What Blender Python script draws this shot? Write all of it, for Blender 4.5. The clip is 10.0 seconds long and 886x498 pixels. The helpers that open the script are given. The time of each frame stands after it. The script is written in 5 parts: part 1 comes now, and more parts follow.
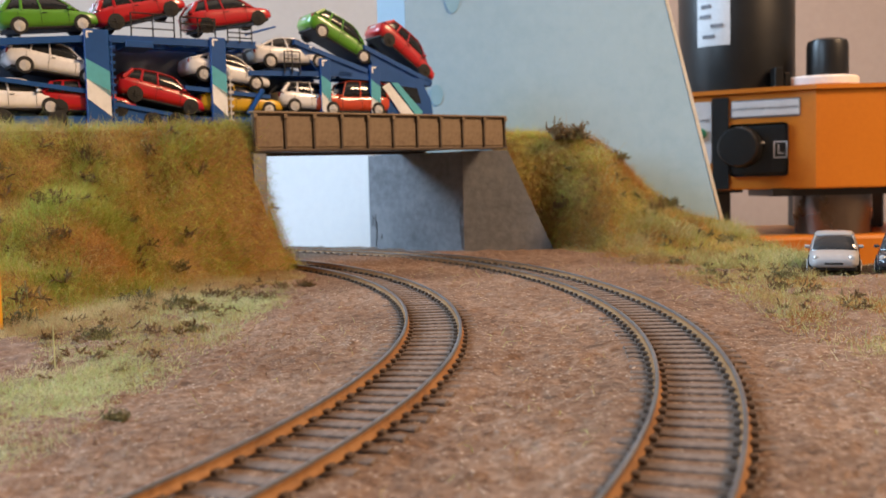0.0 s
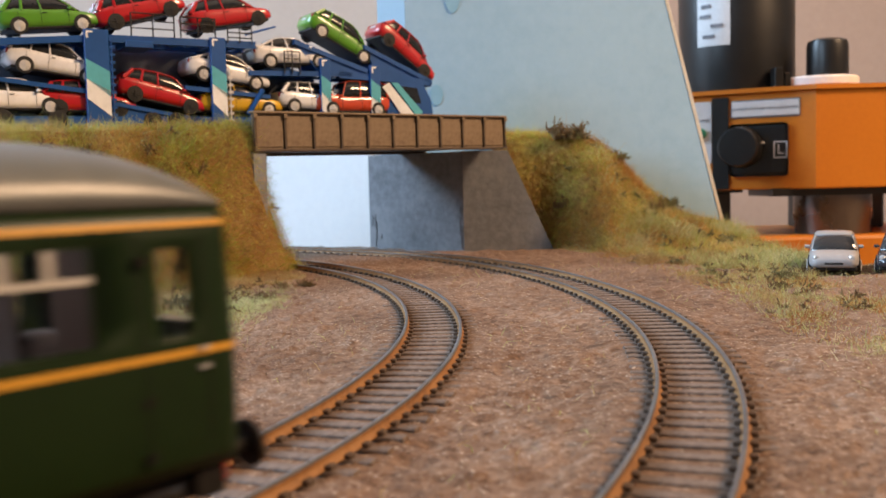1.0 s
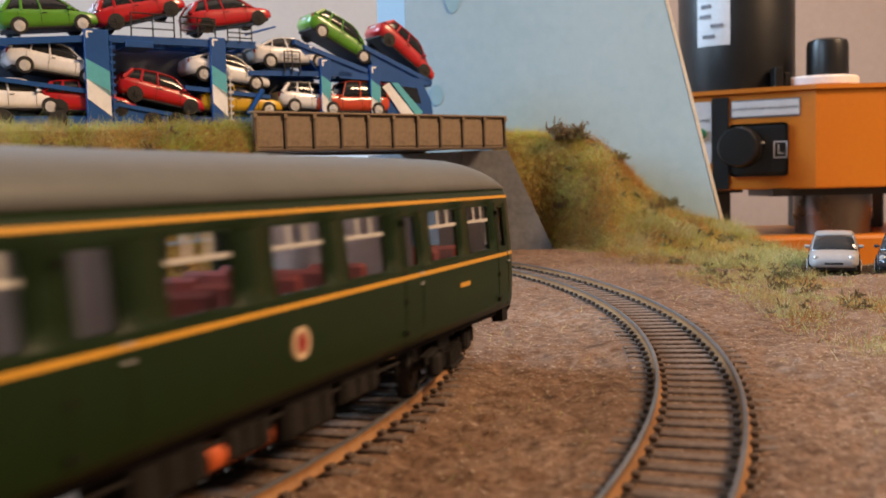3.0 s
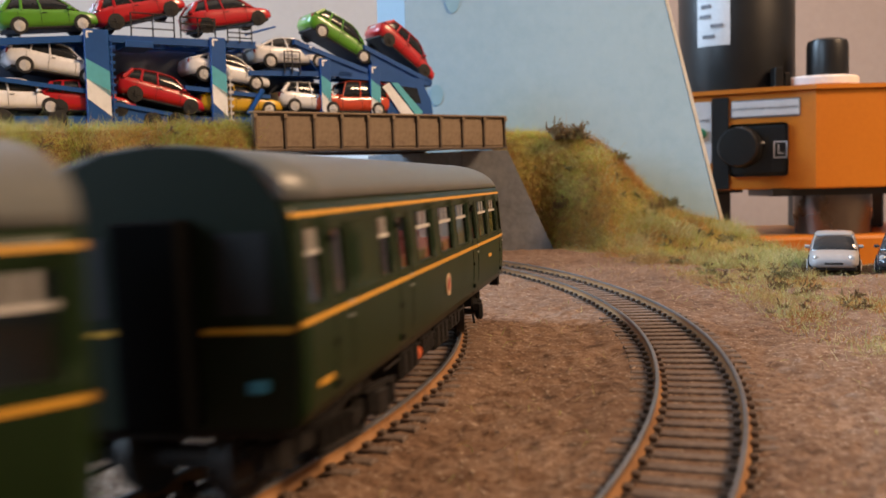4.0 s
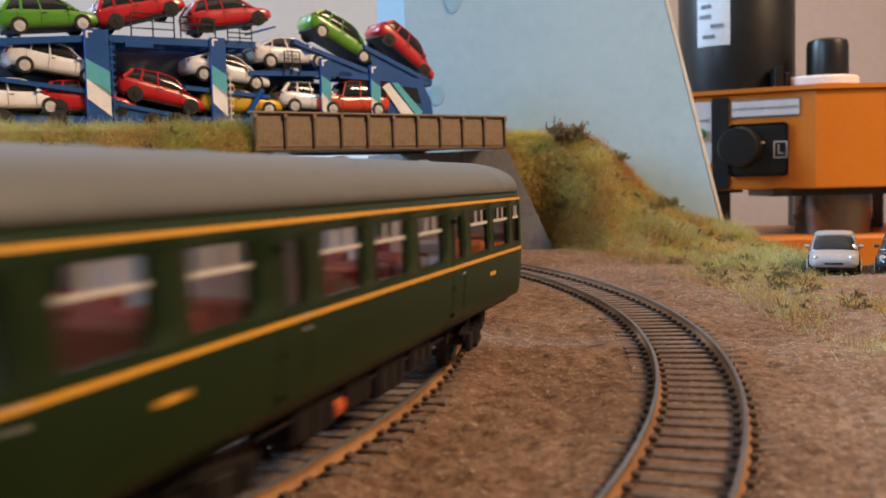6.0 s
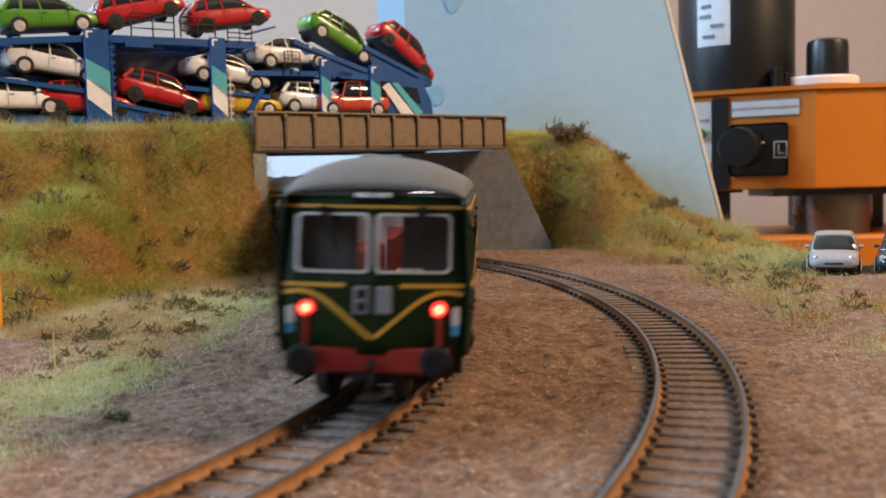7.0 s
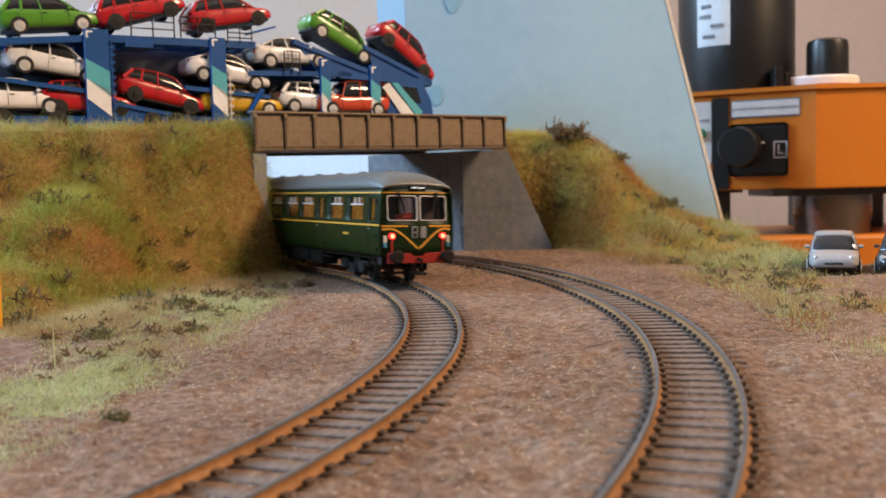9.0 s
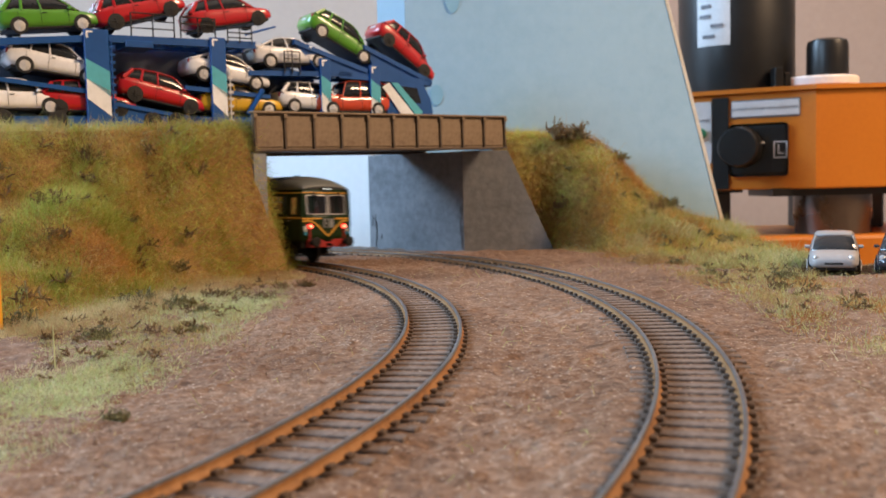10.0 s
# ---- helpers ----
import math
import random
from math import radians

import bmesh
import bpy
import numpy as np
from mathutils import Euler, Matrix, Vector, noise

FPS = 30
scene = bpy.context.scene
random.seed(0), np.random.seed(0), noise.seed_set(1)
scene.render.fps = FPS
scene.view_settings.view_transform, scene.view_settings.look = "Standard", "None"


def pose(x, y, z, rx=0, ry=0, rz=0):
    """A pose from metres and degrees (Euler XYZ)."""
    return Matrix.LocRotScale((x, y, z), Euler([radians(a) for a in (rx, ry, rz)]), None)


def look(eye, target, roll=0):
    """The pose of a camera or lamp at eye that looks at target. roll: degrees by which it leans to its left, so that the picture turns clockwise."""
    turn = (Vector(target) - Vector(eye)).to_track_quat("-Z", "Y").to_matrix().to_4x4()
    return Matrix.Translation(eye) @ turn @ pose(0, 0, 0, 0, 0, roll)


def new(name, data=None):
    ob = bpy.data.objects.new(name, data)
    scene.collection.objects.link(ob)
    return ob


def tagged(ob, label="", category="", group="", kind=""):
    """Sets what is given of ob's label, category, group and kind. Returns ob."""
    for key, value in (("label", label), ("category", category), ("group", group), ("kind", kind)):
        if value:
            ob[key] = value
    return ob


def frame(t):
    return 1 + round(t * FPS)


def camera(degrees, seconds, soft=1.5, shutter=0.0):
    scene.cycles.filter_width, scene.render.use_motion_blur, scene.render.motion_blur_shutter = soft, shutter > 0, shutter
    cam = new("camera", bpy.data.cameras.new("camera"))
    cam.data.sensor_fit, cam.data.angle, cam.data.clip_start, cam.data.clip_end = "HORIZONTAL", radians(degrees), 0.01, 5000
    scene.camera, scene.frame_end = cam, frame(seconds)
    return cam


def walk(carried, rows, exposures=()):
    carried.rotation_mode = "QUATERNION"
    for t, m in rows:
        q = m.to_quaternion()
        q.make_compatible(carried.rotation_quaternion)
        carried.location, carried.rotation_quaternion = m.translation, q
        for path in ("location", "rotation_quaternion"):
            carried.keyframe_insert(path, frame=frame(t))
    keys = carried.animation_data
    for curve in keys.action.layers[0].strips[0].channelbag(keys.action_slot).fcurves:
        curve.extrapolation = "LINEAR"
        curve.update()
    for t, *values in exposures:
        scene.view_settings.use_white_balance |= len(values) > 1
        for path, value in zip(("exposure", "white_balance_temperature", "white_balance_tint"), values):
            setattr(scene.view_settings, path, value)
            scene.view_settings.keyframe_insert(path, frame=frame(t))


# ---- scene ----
# ---------------------------------------------------------------- camera
cam = camera(48.69, 10.0, shutter=1.0)
cam.data.dof.use_dof, cam.data.dof.focus_distance, cam.data.dof.aperture_fstop = True, 0.34, 30.0
EYE = pose(0, 0, 0.0445) @ pose(0, 0, 0, 90 - 3.867, 0, 0) @ pose(0, 0, 0, 0, 0, -1.415)
walk(cam, [(0.0, EYE), (10.0, EYE)], exposures=[(0.0, 0.0, 6500, 14), (2.7, -0.03, 6500, 15), (5.0, -0.08, 6350, 15), (7.5, -0.05, 6080, 12), (10.0, 0.0, 6080, 12)])

# ---------------------------------------------------------------- light
world = bpy.data.worlds.new("room_air")
world.use_nodes = True
scene.world = world
world.node_tree.nodes["Background"].inputs[0].default_value = (0.9, 0.95, 1.0, 1)
world.node_tree.nodes["Background"].inputs[1].default_value = 0.06


def area_lamp(name, eye, target, sx, sy, watts, colour):
    data = bpy.data.lights.new(name, "AREA")
    data.shape, data.size, data.size_y, data.energy, data.color = "RECTANGLE", sx, sy, watts, colour
    ob = new(name, data)
    ob.matrix_world = look(eye, target)
    return ob


area_lamp("side_window_daylight", (-1.69, 0.92, 1.10), (0.0, 0.45, 0.0), 0.66, 0.66, 52, (0.55, 0.78, 1.0))
# Added fill from the west that brightens the boards' fronts; no known window.
area_lamp("added_west_fill", (-1.69, -0.62, 0.80), (0.0, 0.70, 0.03), 0.60, 0.60, 26, (0.57, 0.79, 1.0))
area_lamp("room_light", (1.25, 0.18, 1.10), (0.0, 0.42, 0.0), 0.42, 0.42, 36, (1.0, 0.66, 0.38))

# ---------------------------------------------------------------- mesh helpers (all plan numbers in millimetres)
MM = 0.001
rnd = random.Random(7)
rng = np.random.default_rng(11)


def at(x, y, z, rx=0, ry=0, rz=0):
    return pose(x * MM, y * MM, z * MM, rx, ry, rz)


def finish(name, bm, material, smooth=False):
    bmesh.ops.scale(bm, vec=(MM, MM, MM), verts=bm.verts)
    me = bpy.data.meshes.new(name)
    bm.to_mesh(me)
    bm.free()
    for m in material if isinstance(material, (list, tuple)) else [material]:
        me.materials.append(m)
    if smooth:
        me.shade_smooth()
        if smooth == "auto":
            me.set_sharp_from_angle(angle=radians(38))
    return me


def part(name, bm, material, parent=None, label="", smooth=False, m=None):
    """Links a bmesh as one mesh object under a thing or a part."""
    ob = new(name, finish(name, bm, material, smooth))
    ob.parent = parent
    if m is not None:
        ob.matrix_basis = m
    if label:
        ob["label"] = label
    return ob


def share(name, me, parent, m, label=""):
    ob = new(name, me)
    ob.parent, ob.matrix_basis = parent, m
    if label:
        ob["label"] = label
    return ob


def thing(name, m, label, category, group="", kind=""):
    ob = new(name)
    ob.empty_display_size = 0.01
    ob.matrix_basis = m
    return tagged(ob, label, category, group, kind)


def box(bm, x0, x1, y0, y1, z0, z1, bevel=0.0, seg=1):
    r = bmesh.ops.create_cube(bm, size=1.0)
    vs = r["verts"]
    for v in vs:
        v.co = Vector(((x0 + x1) / 2 + v.co.x * (x1 - x0), (y0 + y1) / 2 + v.co.y * (y1 - y0), (z0 + z1) / 2 + v.co.z * (z1 - z0)))
    if bevel > 0:
        es = list({e for v in vs for e in v.link_edges})
        bmesh.ops.bevel(bm, geom=es, offset=bevel, segments=seg, affect="EDGES", profile=0.5)
    return bm


def rod(bm, p0, p1, r0, r1=None, n=10, caps=True):
    p0, p1 = Vector(p0), Vector(p1)
    r1 = r0 if r1 is None else r1
    q = (p1 - p0).to_track_quat("Z", "Y").to_matrix()
    a, b = [], []
    for i in range(n):
        c = Vector((math.cos(2 * math.pi * i / n), math.sin(2 * math.pi * i / n), 0))
        a.append(bm.verts.new(p0 + q @ (c * r0)))
        b.append(bm.verts.new(p1 + q @ (c * r1)))
    for i in range(n):
        j = (i + 1) % n
        bm.faces.new((a[i], a[j], b[j], b[i]))
    if caps:
        bm.faces.new(a[::-1])
        bm.faces.new(b)
    return bm


def turned(bm, profile, n=24, axis="Z", centre=(0, 0, 0)):
    """A body of revolution from (radius, height) pairs."""
    rings = []
    for r, h in profile:
        ring = []
        for i in range(n):
            a = 2 * math.pi * i / n
            c, s = r * math.cos(a), r * math.sin(a)
            p = {"Z": (c, s, h), "Y": (c, h, -s), "X": (h, c, s)}[axis]
            ring.append(bm.verts.new(Vector(p) + Vector(centre)))
        rings.append(ring)
    for a, b in zip(rings, rings[1:]):
        for i in range(n):
            j = (i + 1) % n
            bm.faces.new((a[i], a[j], b[j], b[i]))
    bm.faces.new(rings[0][::-1])
    bm.faces.new(rings[-1])
    return bm


def loft(bm, rings, close=True, caps=True):
    """Skin over rings of equal length."""
    vs = [[bm.verts.new(p) for p in ring] for ring in rings]
    n = len(vs[0])
    for a, b in zip(vs, vs[1:]):
        for i in range(n if close else n - 1):
            j = (i + 1) % n
            bm.faces.new((a[i], a[j], b[j], b[i]))
    if caps and close:
        bm.faces.new(vs[0][::-1])
        bm.faces.new(vs[-1])
    return bm


def slab(bm, outline, w0, w1, plane="XZ"):
    """A prism: a flat outline given depth along the third axis."""
    def put(p, w):
        return {"XZ": (p[0], w, p[1]), "XY": (p[0], p[1], w), "YZ": (w, p[0], p[1])}[plane]
    a = [bm.verts.new(put(p, w0)) for p in outline]
    b = [bm.verts.new(put(p, w1)) for p in outline]
    n = len(a)
    for i in range(n):
        j = (i + 1) % n
        bm.faces.new((a[i], a[j], b[j], b[i]))
    bm.faces.new(a[::-1])
    bm.faces.new(b)
    bmesh.ops.recalc_face_normals(bm, faces=bm.faces)
    return bm


def raw_mesh(name, verts, faces, material, smooth=False):
    """One mesh from numpy arrays of corners (mm) and equal-sided faces."""
    me = bpy.data.meshes.new(name)
    verts, faces = np.asarray(verts, dtype=np.float32) * MM, np.asarray(faces, dtype=np.int32)
    k = faces.shape[1]
    me.vertices.add(len(verts))
    me.vertices.foreach_set("co", verts.ravel())
    me.loops.add(faces.size)
    me.loops.foreach_set("vertex_index", faces.ravel())
    me.polygons.add(len(faces))
    me.polygons.foreach_set("loop_start", np.arange(0, faces.size, k, dtype=np.int32))
    me.polygons.foreach_set("loop_total", np.full(len(faces), k, dtype=np.int32))
    me.update(calc_edges=True)
    me.materials.append(material)
    if smooth:
        me.shade_smooth()
    return me


# ---------------------------------------------------------------- materials
def surface(name, colours, rough=0.5, metal=0.0, grain=1.0, bump=0.1, coat=0.0, rvar=0.1, blotch=20.0, island=0.0, spread=0.32, patchy=0.5, thin=0.0):
    """Principled surface; colours: two to four base colours mixed by noise at two sizes (mm)."""
    m = bpy.data.materials.new(name)
    m.use_nodes = True
    nt = m.node_tree
    p = nt.nodes["Principled BSDF"]
    p.inputs["Metallic"].default_value = metal
    p.inputs["Coat Weight"].default_value = coat
    p.inputs["Coat Roughness"].default_value = 0.08
    tc = nt.nodes.new("ShaderNodeTexCoord")
    fine, big = nt.nodes.new("ShaderNodeTexNoise"), nt.nodes.new("ShaderNodeTexNoise")
    fine.inputs["Scale"].default_value = 1000.0 / grain / 2
    big.inputs["Scale"].default_value = 1000.0 / blotch / 2
    fine.inputs["Detail"].default_value, big.inputs["Detail"].default_value = 7, 6
    fine.inputs["Roughness"].default_value = 0.62
    for n in (fine, big):
        nt.links.new(tc.outputs["Object"], n.inputs["Vector"])
    mix = nt.nodes.new("ShaderNodeMath")
    mix.operation = "MULTIPLY_ADD"
    nt.links.new(fine.outputs["Fac"], mix.inputs[0])
    mix.inputs[1].default_value = 1 - patchy
    half = nt.nodes.new("ShaderNodeMath")
    half.operation = "MULTIPLY"
    half.inputs[1].default_value = patchy
    nt.links.new(big.outputs["Fac"], half.inputs[0])
    nt.links.new(half.outputs[0], mix.inputs[2])
    value = mix.outputs[0]
    if island:
        geo = nt.nodes.new("ShaderNodeNewGeometry")
        add = nt.nodes.new("ShaderNodeMath")
        add.operation = "MULTIPLY_ADD"
        nt.links.new(geo.outputs["Random Per Island"], add.inputs[0])
        add.inputs[1].default_value = island
        sub = nt.nodes.new("ShaderNodeMath")
        sub.operation = "SUBTRACT"
        nt.links.new(value, sub.inputs[0])
        sub.inputs[1].default_value = island / 2
        nt.links.new(sub.outputs[0], add.inputs[2])
        value = add.outputs[0]
    ramp = nt.nodes.new("ShaderNodeValToRGB")
    nt.links.new(value, ramp.inputs[0])
    els = ramp.color_ramp.elements
    k = len(colours)
    while len(els) < k:
        els.new(0.5)
    for i, c in enumerate(colours):
        els[i].position = 0.5 - spread / 2 + spread * i / max(1, k - 1)
        els[i].color = (*c, 1)
    nt.links.new(ramp.outputs[0], p.inputs["Base Color"])
    if thin:
        glow, mixer = nt.nodes.new("ShaderNodeBsdfTranslucent"), nt.nodes.new("ShaderNodeMixShader")
        mixer.inputs[0].default_value = thin
        nt.links.new(ramp.outputs[0], glow.inputs[0])
        nt.links.new(p.outputs[0], mixer.inputs[1])
        nt.links.new(glow.outputs[0], mixer.inputs[2])
        nt.links.new(mixer.outputs[0], nt.nodes["Material Output"].inputs[0])
    rr = nt.nodes.new("ShaderNodeMapRange")
    rr.inputs[3].default_value, rr.inputs[4].default_value = max(0.02, rough - rvar), min(1, rough + rvar)
    nt.links.new(big.outputs["Fac"], rr.inputs[0])
    nt.links.new(rr.outputs[0], p.inputs["Roughness"])
    if bump:
        b = nt.nodes.new("ShaderNodeBump")
        b.inputs["Strength"].default_value = min(1.0, bump)
        b.inputs["Distance"].default_value = grain * MM * 0.5
        nt.links.new(fine.outputs["Fac"], b.inputs["Height"])
        nt.links.new(b.outputs[0], p.inputs["Normal"])
    return m


def tint(c, k):
    return tuple(min(1, v * k) for v in c)


def plain(name, c, rough=0.4, metal=0.0, coat=0.0, grain=1.5, bump=0.04):
    return surface(name, [tint(c, 0.88), tint(c, 1.1)], rough, metal, grain, bump, coat, 0.06, 15)


def glowing(name, c, strength):
    m = bpy.data.materials.new(name)
    m.use_nodes = True
    p = m.node_tree.nodes["Principled BSDF"]
    p.inputs["Base Color"].default_value = (*c, 1)
    p.inputs["Emission Color"].default_value = (*c, 1)
    p.inputs["Emission Strength"].default_value = strength
    return m


def clear(name, c=(1, 1, 1), rough=0.02):
    m = bpy.data.materials.new(name)
    m.use_nodes = True
    nt = m.node_tree
    nt.nodes.remove(nt.nodes["Principled BSDF"])
    out = nt.nodes["Material Output"]
    tr, gl, mx, fr = (nt.nodes.new("ShaderNode" + k) for k in ("BsdfTransparent", "BsdfGlossy", "MixShader", "Fresnel"))
    tr.inputs[0].default_value = (*c, 1)
    gl.inputs["Roughness"].default_value = rough
    fr.inputs[0].default_value = 1.5
    nt.links.new(fr.outputs[0], mx.inputs[0])
    nt.links.new(tr.outputs[0], mx.inputs[1])
    nt.links.new(gl.outputs[0], mx.inputs[2])
    nt.links.new(mx.outputs[0], out.inputs[0])
    return m


M = {
    "earth": surface("ballast_earth", [(0.088, 0.044, 0.021), (0.155, 0.085, 0.047), (0.215, 0.13, 0.08), (0.30, 0.205, 0.145)], 0.95, 0, 1.3, 1.0, 0, 0.04, 30, spread=0.24, patchy=0.36),
    "grit": surface("ballast_grit", [(0.10, 0.05, 0.025), (0.18, 0.10, 0.056), (0.24, 0.148, 0.095), (0.28, 0.185, 0.125), (0.42, 0.32, 0.24)], 0.9, 0, 0.8, 0.2, 0, 0.06, 42, island=0.42, spread=0.34, patchy=0.6),
    "soil": surface("bank_soil", [(0.13, 0.07, 0.02), (0.26, 0.15, 0.05), (0.28, 0.23, 0.06)], 0.95, 0, 1.2, 1.0, 0, 0.04, 22),
    "grass": surface("dry_grass", [(0.22, 0.09, 0.018), (0.50, 0.25, 0.05), (0.70, 0.40, 0.11), (0.42, 0.38, 0.05), (0.74, 0.52, 0.19), (0.50, 0.56, 0.11)], 0.55, 0, 8, 0, 0, 0.1, 24, island=0.10, spread=0.26, patchy=0.85, thin=0.38),
    "pale_grass": surface("pale_grass", [(0.36, 0.22, 0.08), (0.56, 0.43, 0.19), (0.40, 0.45, 0.13), (0.54, 0.58, 0.26), (0.70, 0.64, 0.38)], 0.55, 0, 8, 0, 0, 0.1, 36, island=0.16, spread=0.22, patchy=0.75, thin=0.38),
    "gold_fluff": surface("golden_fluff", [(0.50, 0.24, 0.05), (0.82, 0.50, 0.14), (0.60, 0.60, 0.15), (0.90, 0.74, 0.40)], 0.5, 0, 8, 0, 0, 0.1, 17, island=0.10, spread=0.18, patchy=0.85, thin=0.38),
    "straw_fluff": surface("straw_fluff", [(0.44, 0.28, 0.13), (0.64, 0.47, 0.24), (0.55, 0.54, 0.26), (0.74, 0.60, 0.36)], 0.55, 0, 8, 0, 0, 0.1, 18, island=0.14, spread=0.2, patchy=0.75, thin=0.38),
    "green_grass": surface("green_grass", [(0.26, 0.32, 0.04), (0.42, 0.50, 0.085), (0.58, 0.62, 0.16)], 0.55, 0, 8, 0, 0, 0.1, 14, island=0.2, spread=0.24, patchy=0.6, thin=0.38),
    "rust_grass": surface("rust_grass", [(0.24, 0.095, 0.02), (0.44, 0.19, 0.045), (0.58, 0.31, 0.09)], 0.6, 0, 8, 0, 0, 0.1, 14, island=0.2, spread=0.24, patchy=0.6, thin=0.38),
    "mint_grass": surface("mint_grass", [(0.42, 0.48, 0.18), (0.54, 0.62, 0.28), (0.68, 0.72, 0.40)], 0.55, 0, 8, 0, 0, 0.1, 18, island=0.2, spread=0.24, patchy=0.6, thin=0.38),
    "fibre": surface("dead_fibre", [(0.12, 0.07, 0.04), (0.25, 0.17, 0.11), (0.42, 0.32, 0.22)], 0.8, 0, 3, 0, 0, 0.1, 10, island=0.5),
    "twig": surface("dark_twig", [(0.07, 0.065, 0.026), (0.15, 0.14, 0.052), (0.23, 0.20, 0.085)], 0.85, 0, 0.8, 0.5, 0, 0.1, 6, island=0.2),
    "brown_twig": surface("brown_twig", [(0.07, 0.04, 0.02), (0.16, 0.10, 0.04), (0.20, 0.15, 0.05)], 0.85, 0, 0.8, 0.5, 0, 0.1, 6, island=0.2),
    "rail_side": surface("rusty_rail_side", [(0.18, 0.085, 0.032), (0.30, 0.145, 0.05), (0.36, 0.195, 0.08)], 0.6, 0.15, 1.0, 0.3, 0, 0.1, 12),
    "rail_top": surface("worn_rail_top", [(0.20, 0.205, 0.215), (0.33, 0.335, 0.35)], 0.38, 0.8, 1.5, 0.15, 0, 0.1, 14),
    "sleeper": surface("grey_brown_sleeper", [(0.075, 0.053, 0.041), (0.14, 0.102, 0.08), (0.21, 0.158, 0.128)], 0.72, 0, 0.7, 0.6, 0, 0.1, 9),
    "girder": surface("weathered_girder", [(0.13, 0.085, 0.05), (0.21, 0.15, 0.095), (0.25, 0.19, 0.125)], 0.65, 0, 1.6, 0.3, 0, 0.1, 12),
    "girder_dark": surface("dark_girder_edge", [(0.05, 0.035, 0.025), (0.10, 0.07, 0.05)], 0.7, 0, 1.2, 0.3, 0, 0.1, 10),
    "concrete": surface("grey_abutment", [(0.14, 0.152, 0.17), (0.215, 0.23, 0.255), (0.29, 0.305, 0.33)], 0.85, 0, 3.0, 0.25, 0, 0.08, 40),
    "stain": surface("dark_stain", [(0.10, 0.105, 0.115), (0.16, 0.168, 0.18)], 0.85, 0, 1.5, 0.2, 0, 0.08, 8),
    "white_board": surface("white_board", [(0.86, 0.86, 0.87), (0.92, 0.92, 0.92)], 0.7, 0, 3, 0.05, 0, 0.08, 60),
    "sky_board": surface("sky_blue_board", [(0.33, 0.54, 0.70), (0.37, 0.58, 0.74), (0.40, 0.61, 0.765)], 0.6, 0, 4, 0.06, 0, 0.08, 70),
    "shaded_return": surface("shade_toned_return", [(0.26, 0.37, 0.45), (0.31, 0.42, 0.50)], 0.6, 0, 4, 0.06, 0, 0.08, 30),
    "sky_smear": surface("sky_paint_smear", [(0.24, 0.49, 0.66), (0.28, 0.53, 0.69)], 0.6, 0, 4, 0.06, 0, 0.08, 10),
    "pale_sky": surface("pale_sky_board", [(0.60, 0.60, 0.60), (0.66, 0.66, 0.655)], 0.7, 0, 4, 0.05, 0, 0.08, 90),
    "foam_edge": surface("foam_edge", [(0.62, 0.54, 0.40), (0.80, 0.74, 0.62)], 0.8, 0, 1, 0.4, 0, 0.08, 8),
    "room_wall": surface("beige_plaster", [(0.42, 0.335, 0.285), (0.47, 0.38, 0.33)], 0.85, 0, 6, 0.08, 0, 0.05, 200),
    "room_floor": surface("floorboards", [(0.07, 0.045, 0.03), (0.11, 0.075, 0.05)], 0.5, 0, 20, 0.05, 0, 0.08, 300),
    "unseen_wall": surface("darkened_unseen_wall", [(0.22, 0.19, 0.165), (0.28, 0.245, 0.215)], 0.85, 0, 6, 0.08, 0, 0.05, 200),
    "room_ceiling": plain("ceiling_paint", (0.75, 0.73, 0.70), 0.9, 0, 0, 8, 0.02),
    "wood": surface("bench_wood", [(0.20, 0.12, 0.06), (0.32, 0.21, 0.11)], 0.55, 0, 3, 0.1, 0, 0.1, 60),
    "road": surface("road_grey", [(0.06, 0.06, 0.06), (0.10, 0.10, 0.095)], 0.9, 0, 0.8, 0.4, 0, 0.05, 30),
    "coach_green": plain("coach_green", (0.0065, 0.020, 0.0028), 0.40, 0, 0.0, 2.0, 0.02),
    "roof_grey": surface("coach_roof_grey", [(0.115, 0.124, 0.122), (0.15, 0.16, 0.156)], 0.36, 0, 2.0, 0.06, 0, 0.06, 30),
    "yellow_line": plain("lining_yellow", (0.62, 0.32, 0.03), 0.45),
    "under_black": surface("underframe_black", [(0.005, 0.0045, 0.004), (0.016, 0.013, 0.011)], 0.75, 0, 1.2, 0.3, 0, 0.1, 9),
    "beam_red": plain("buffer_beam_red", (0.27, 0.015, 0.010), 0.45),
    "tank_orange": plain("tank_orange", (0.55, 0.10, 0.02), 0.45),
    "seat_red": plain("seat_red", (0.30, 0.035, 0.02), 0.7),
    "cabin": plain("cabin_panel", (0.55, 0.45, 0.42), 0.6),
    "cabin_dark": plain("cabin_floor", (0.10, 0.07, 0.06), 0.7),
    "frame_pale": plain("pale_window_frame", (0.62, 0.60, 0.55), 0.4, 0.2),
    "silver": plain("silver_trim", (0.72, 0.71, 0.70), 0.35, 0.4),
    "glass": clear("window_glass", (0.86, 0.88, 0.87)),
    "tail_red": glowing("lit_tail_lamp", (0.9, 0.02, 0.01), 1.6),
    "tail_core": glowing("lit_tail_core", (1.0, 0.13, 0.06), 8.0),
    "cabin_lamp": glowing("warm_cabin_lamp", (1.0, 0.42, 0.10), 3.0),
    "cabin_white": glowing("pale_cabin_lamp", (1.0, 0.90, 0.86), 4.5),
    "box_glow": glowing("lit_headcode_box", (0.75, 0.85, 0.82), 0.7),
    "end_green": plain("shaded_end_green", (0.006, 0.012, 0.004), 0.55),
    "end_glass": plain("dull_end_glass", (0.006, 0.007, 0.008), 0.6),
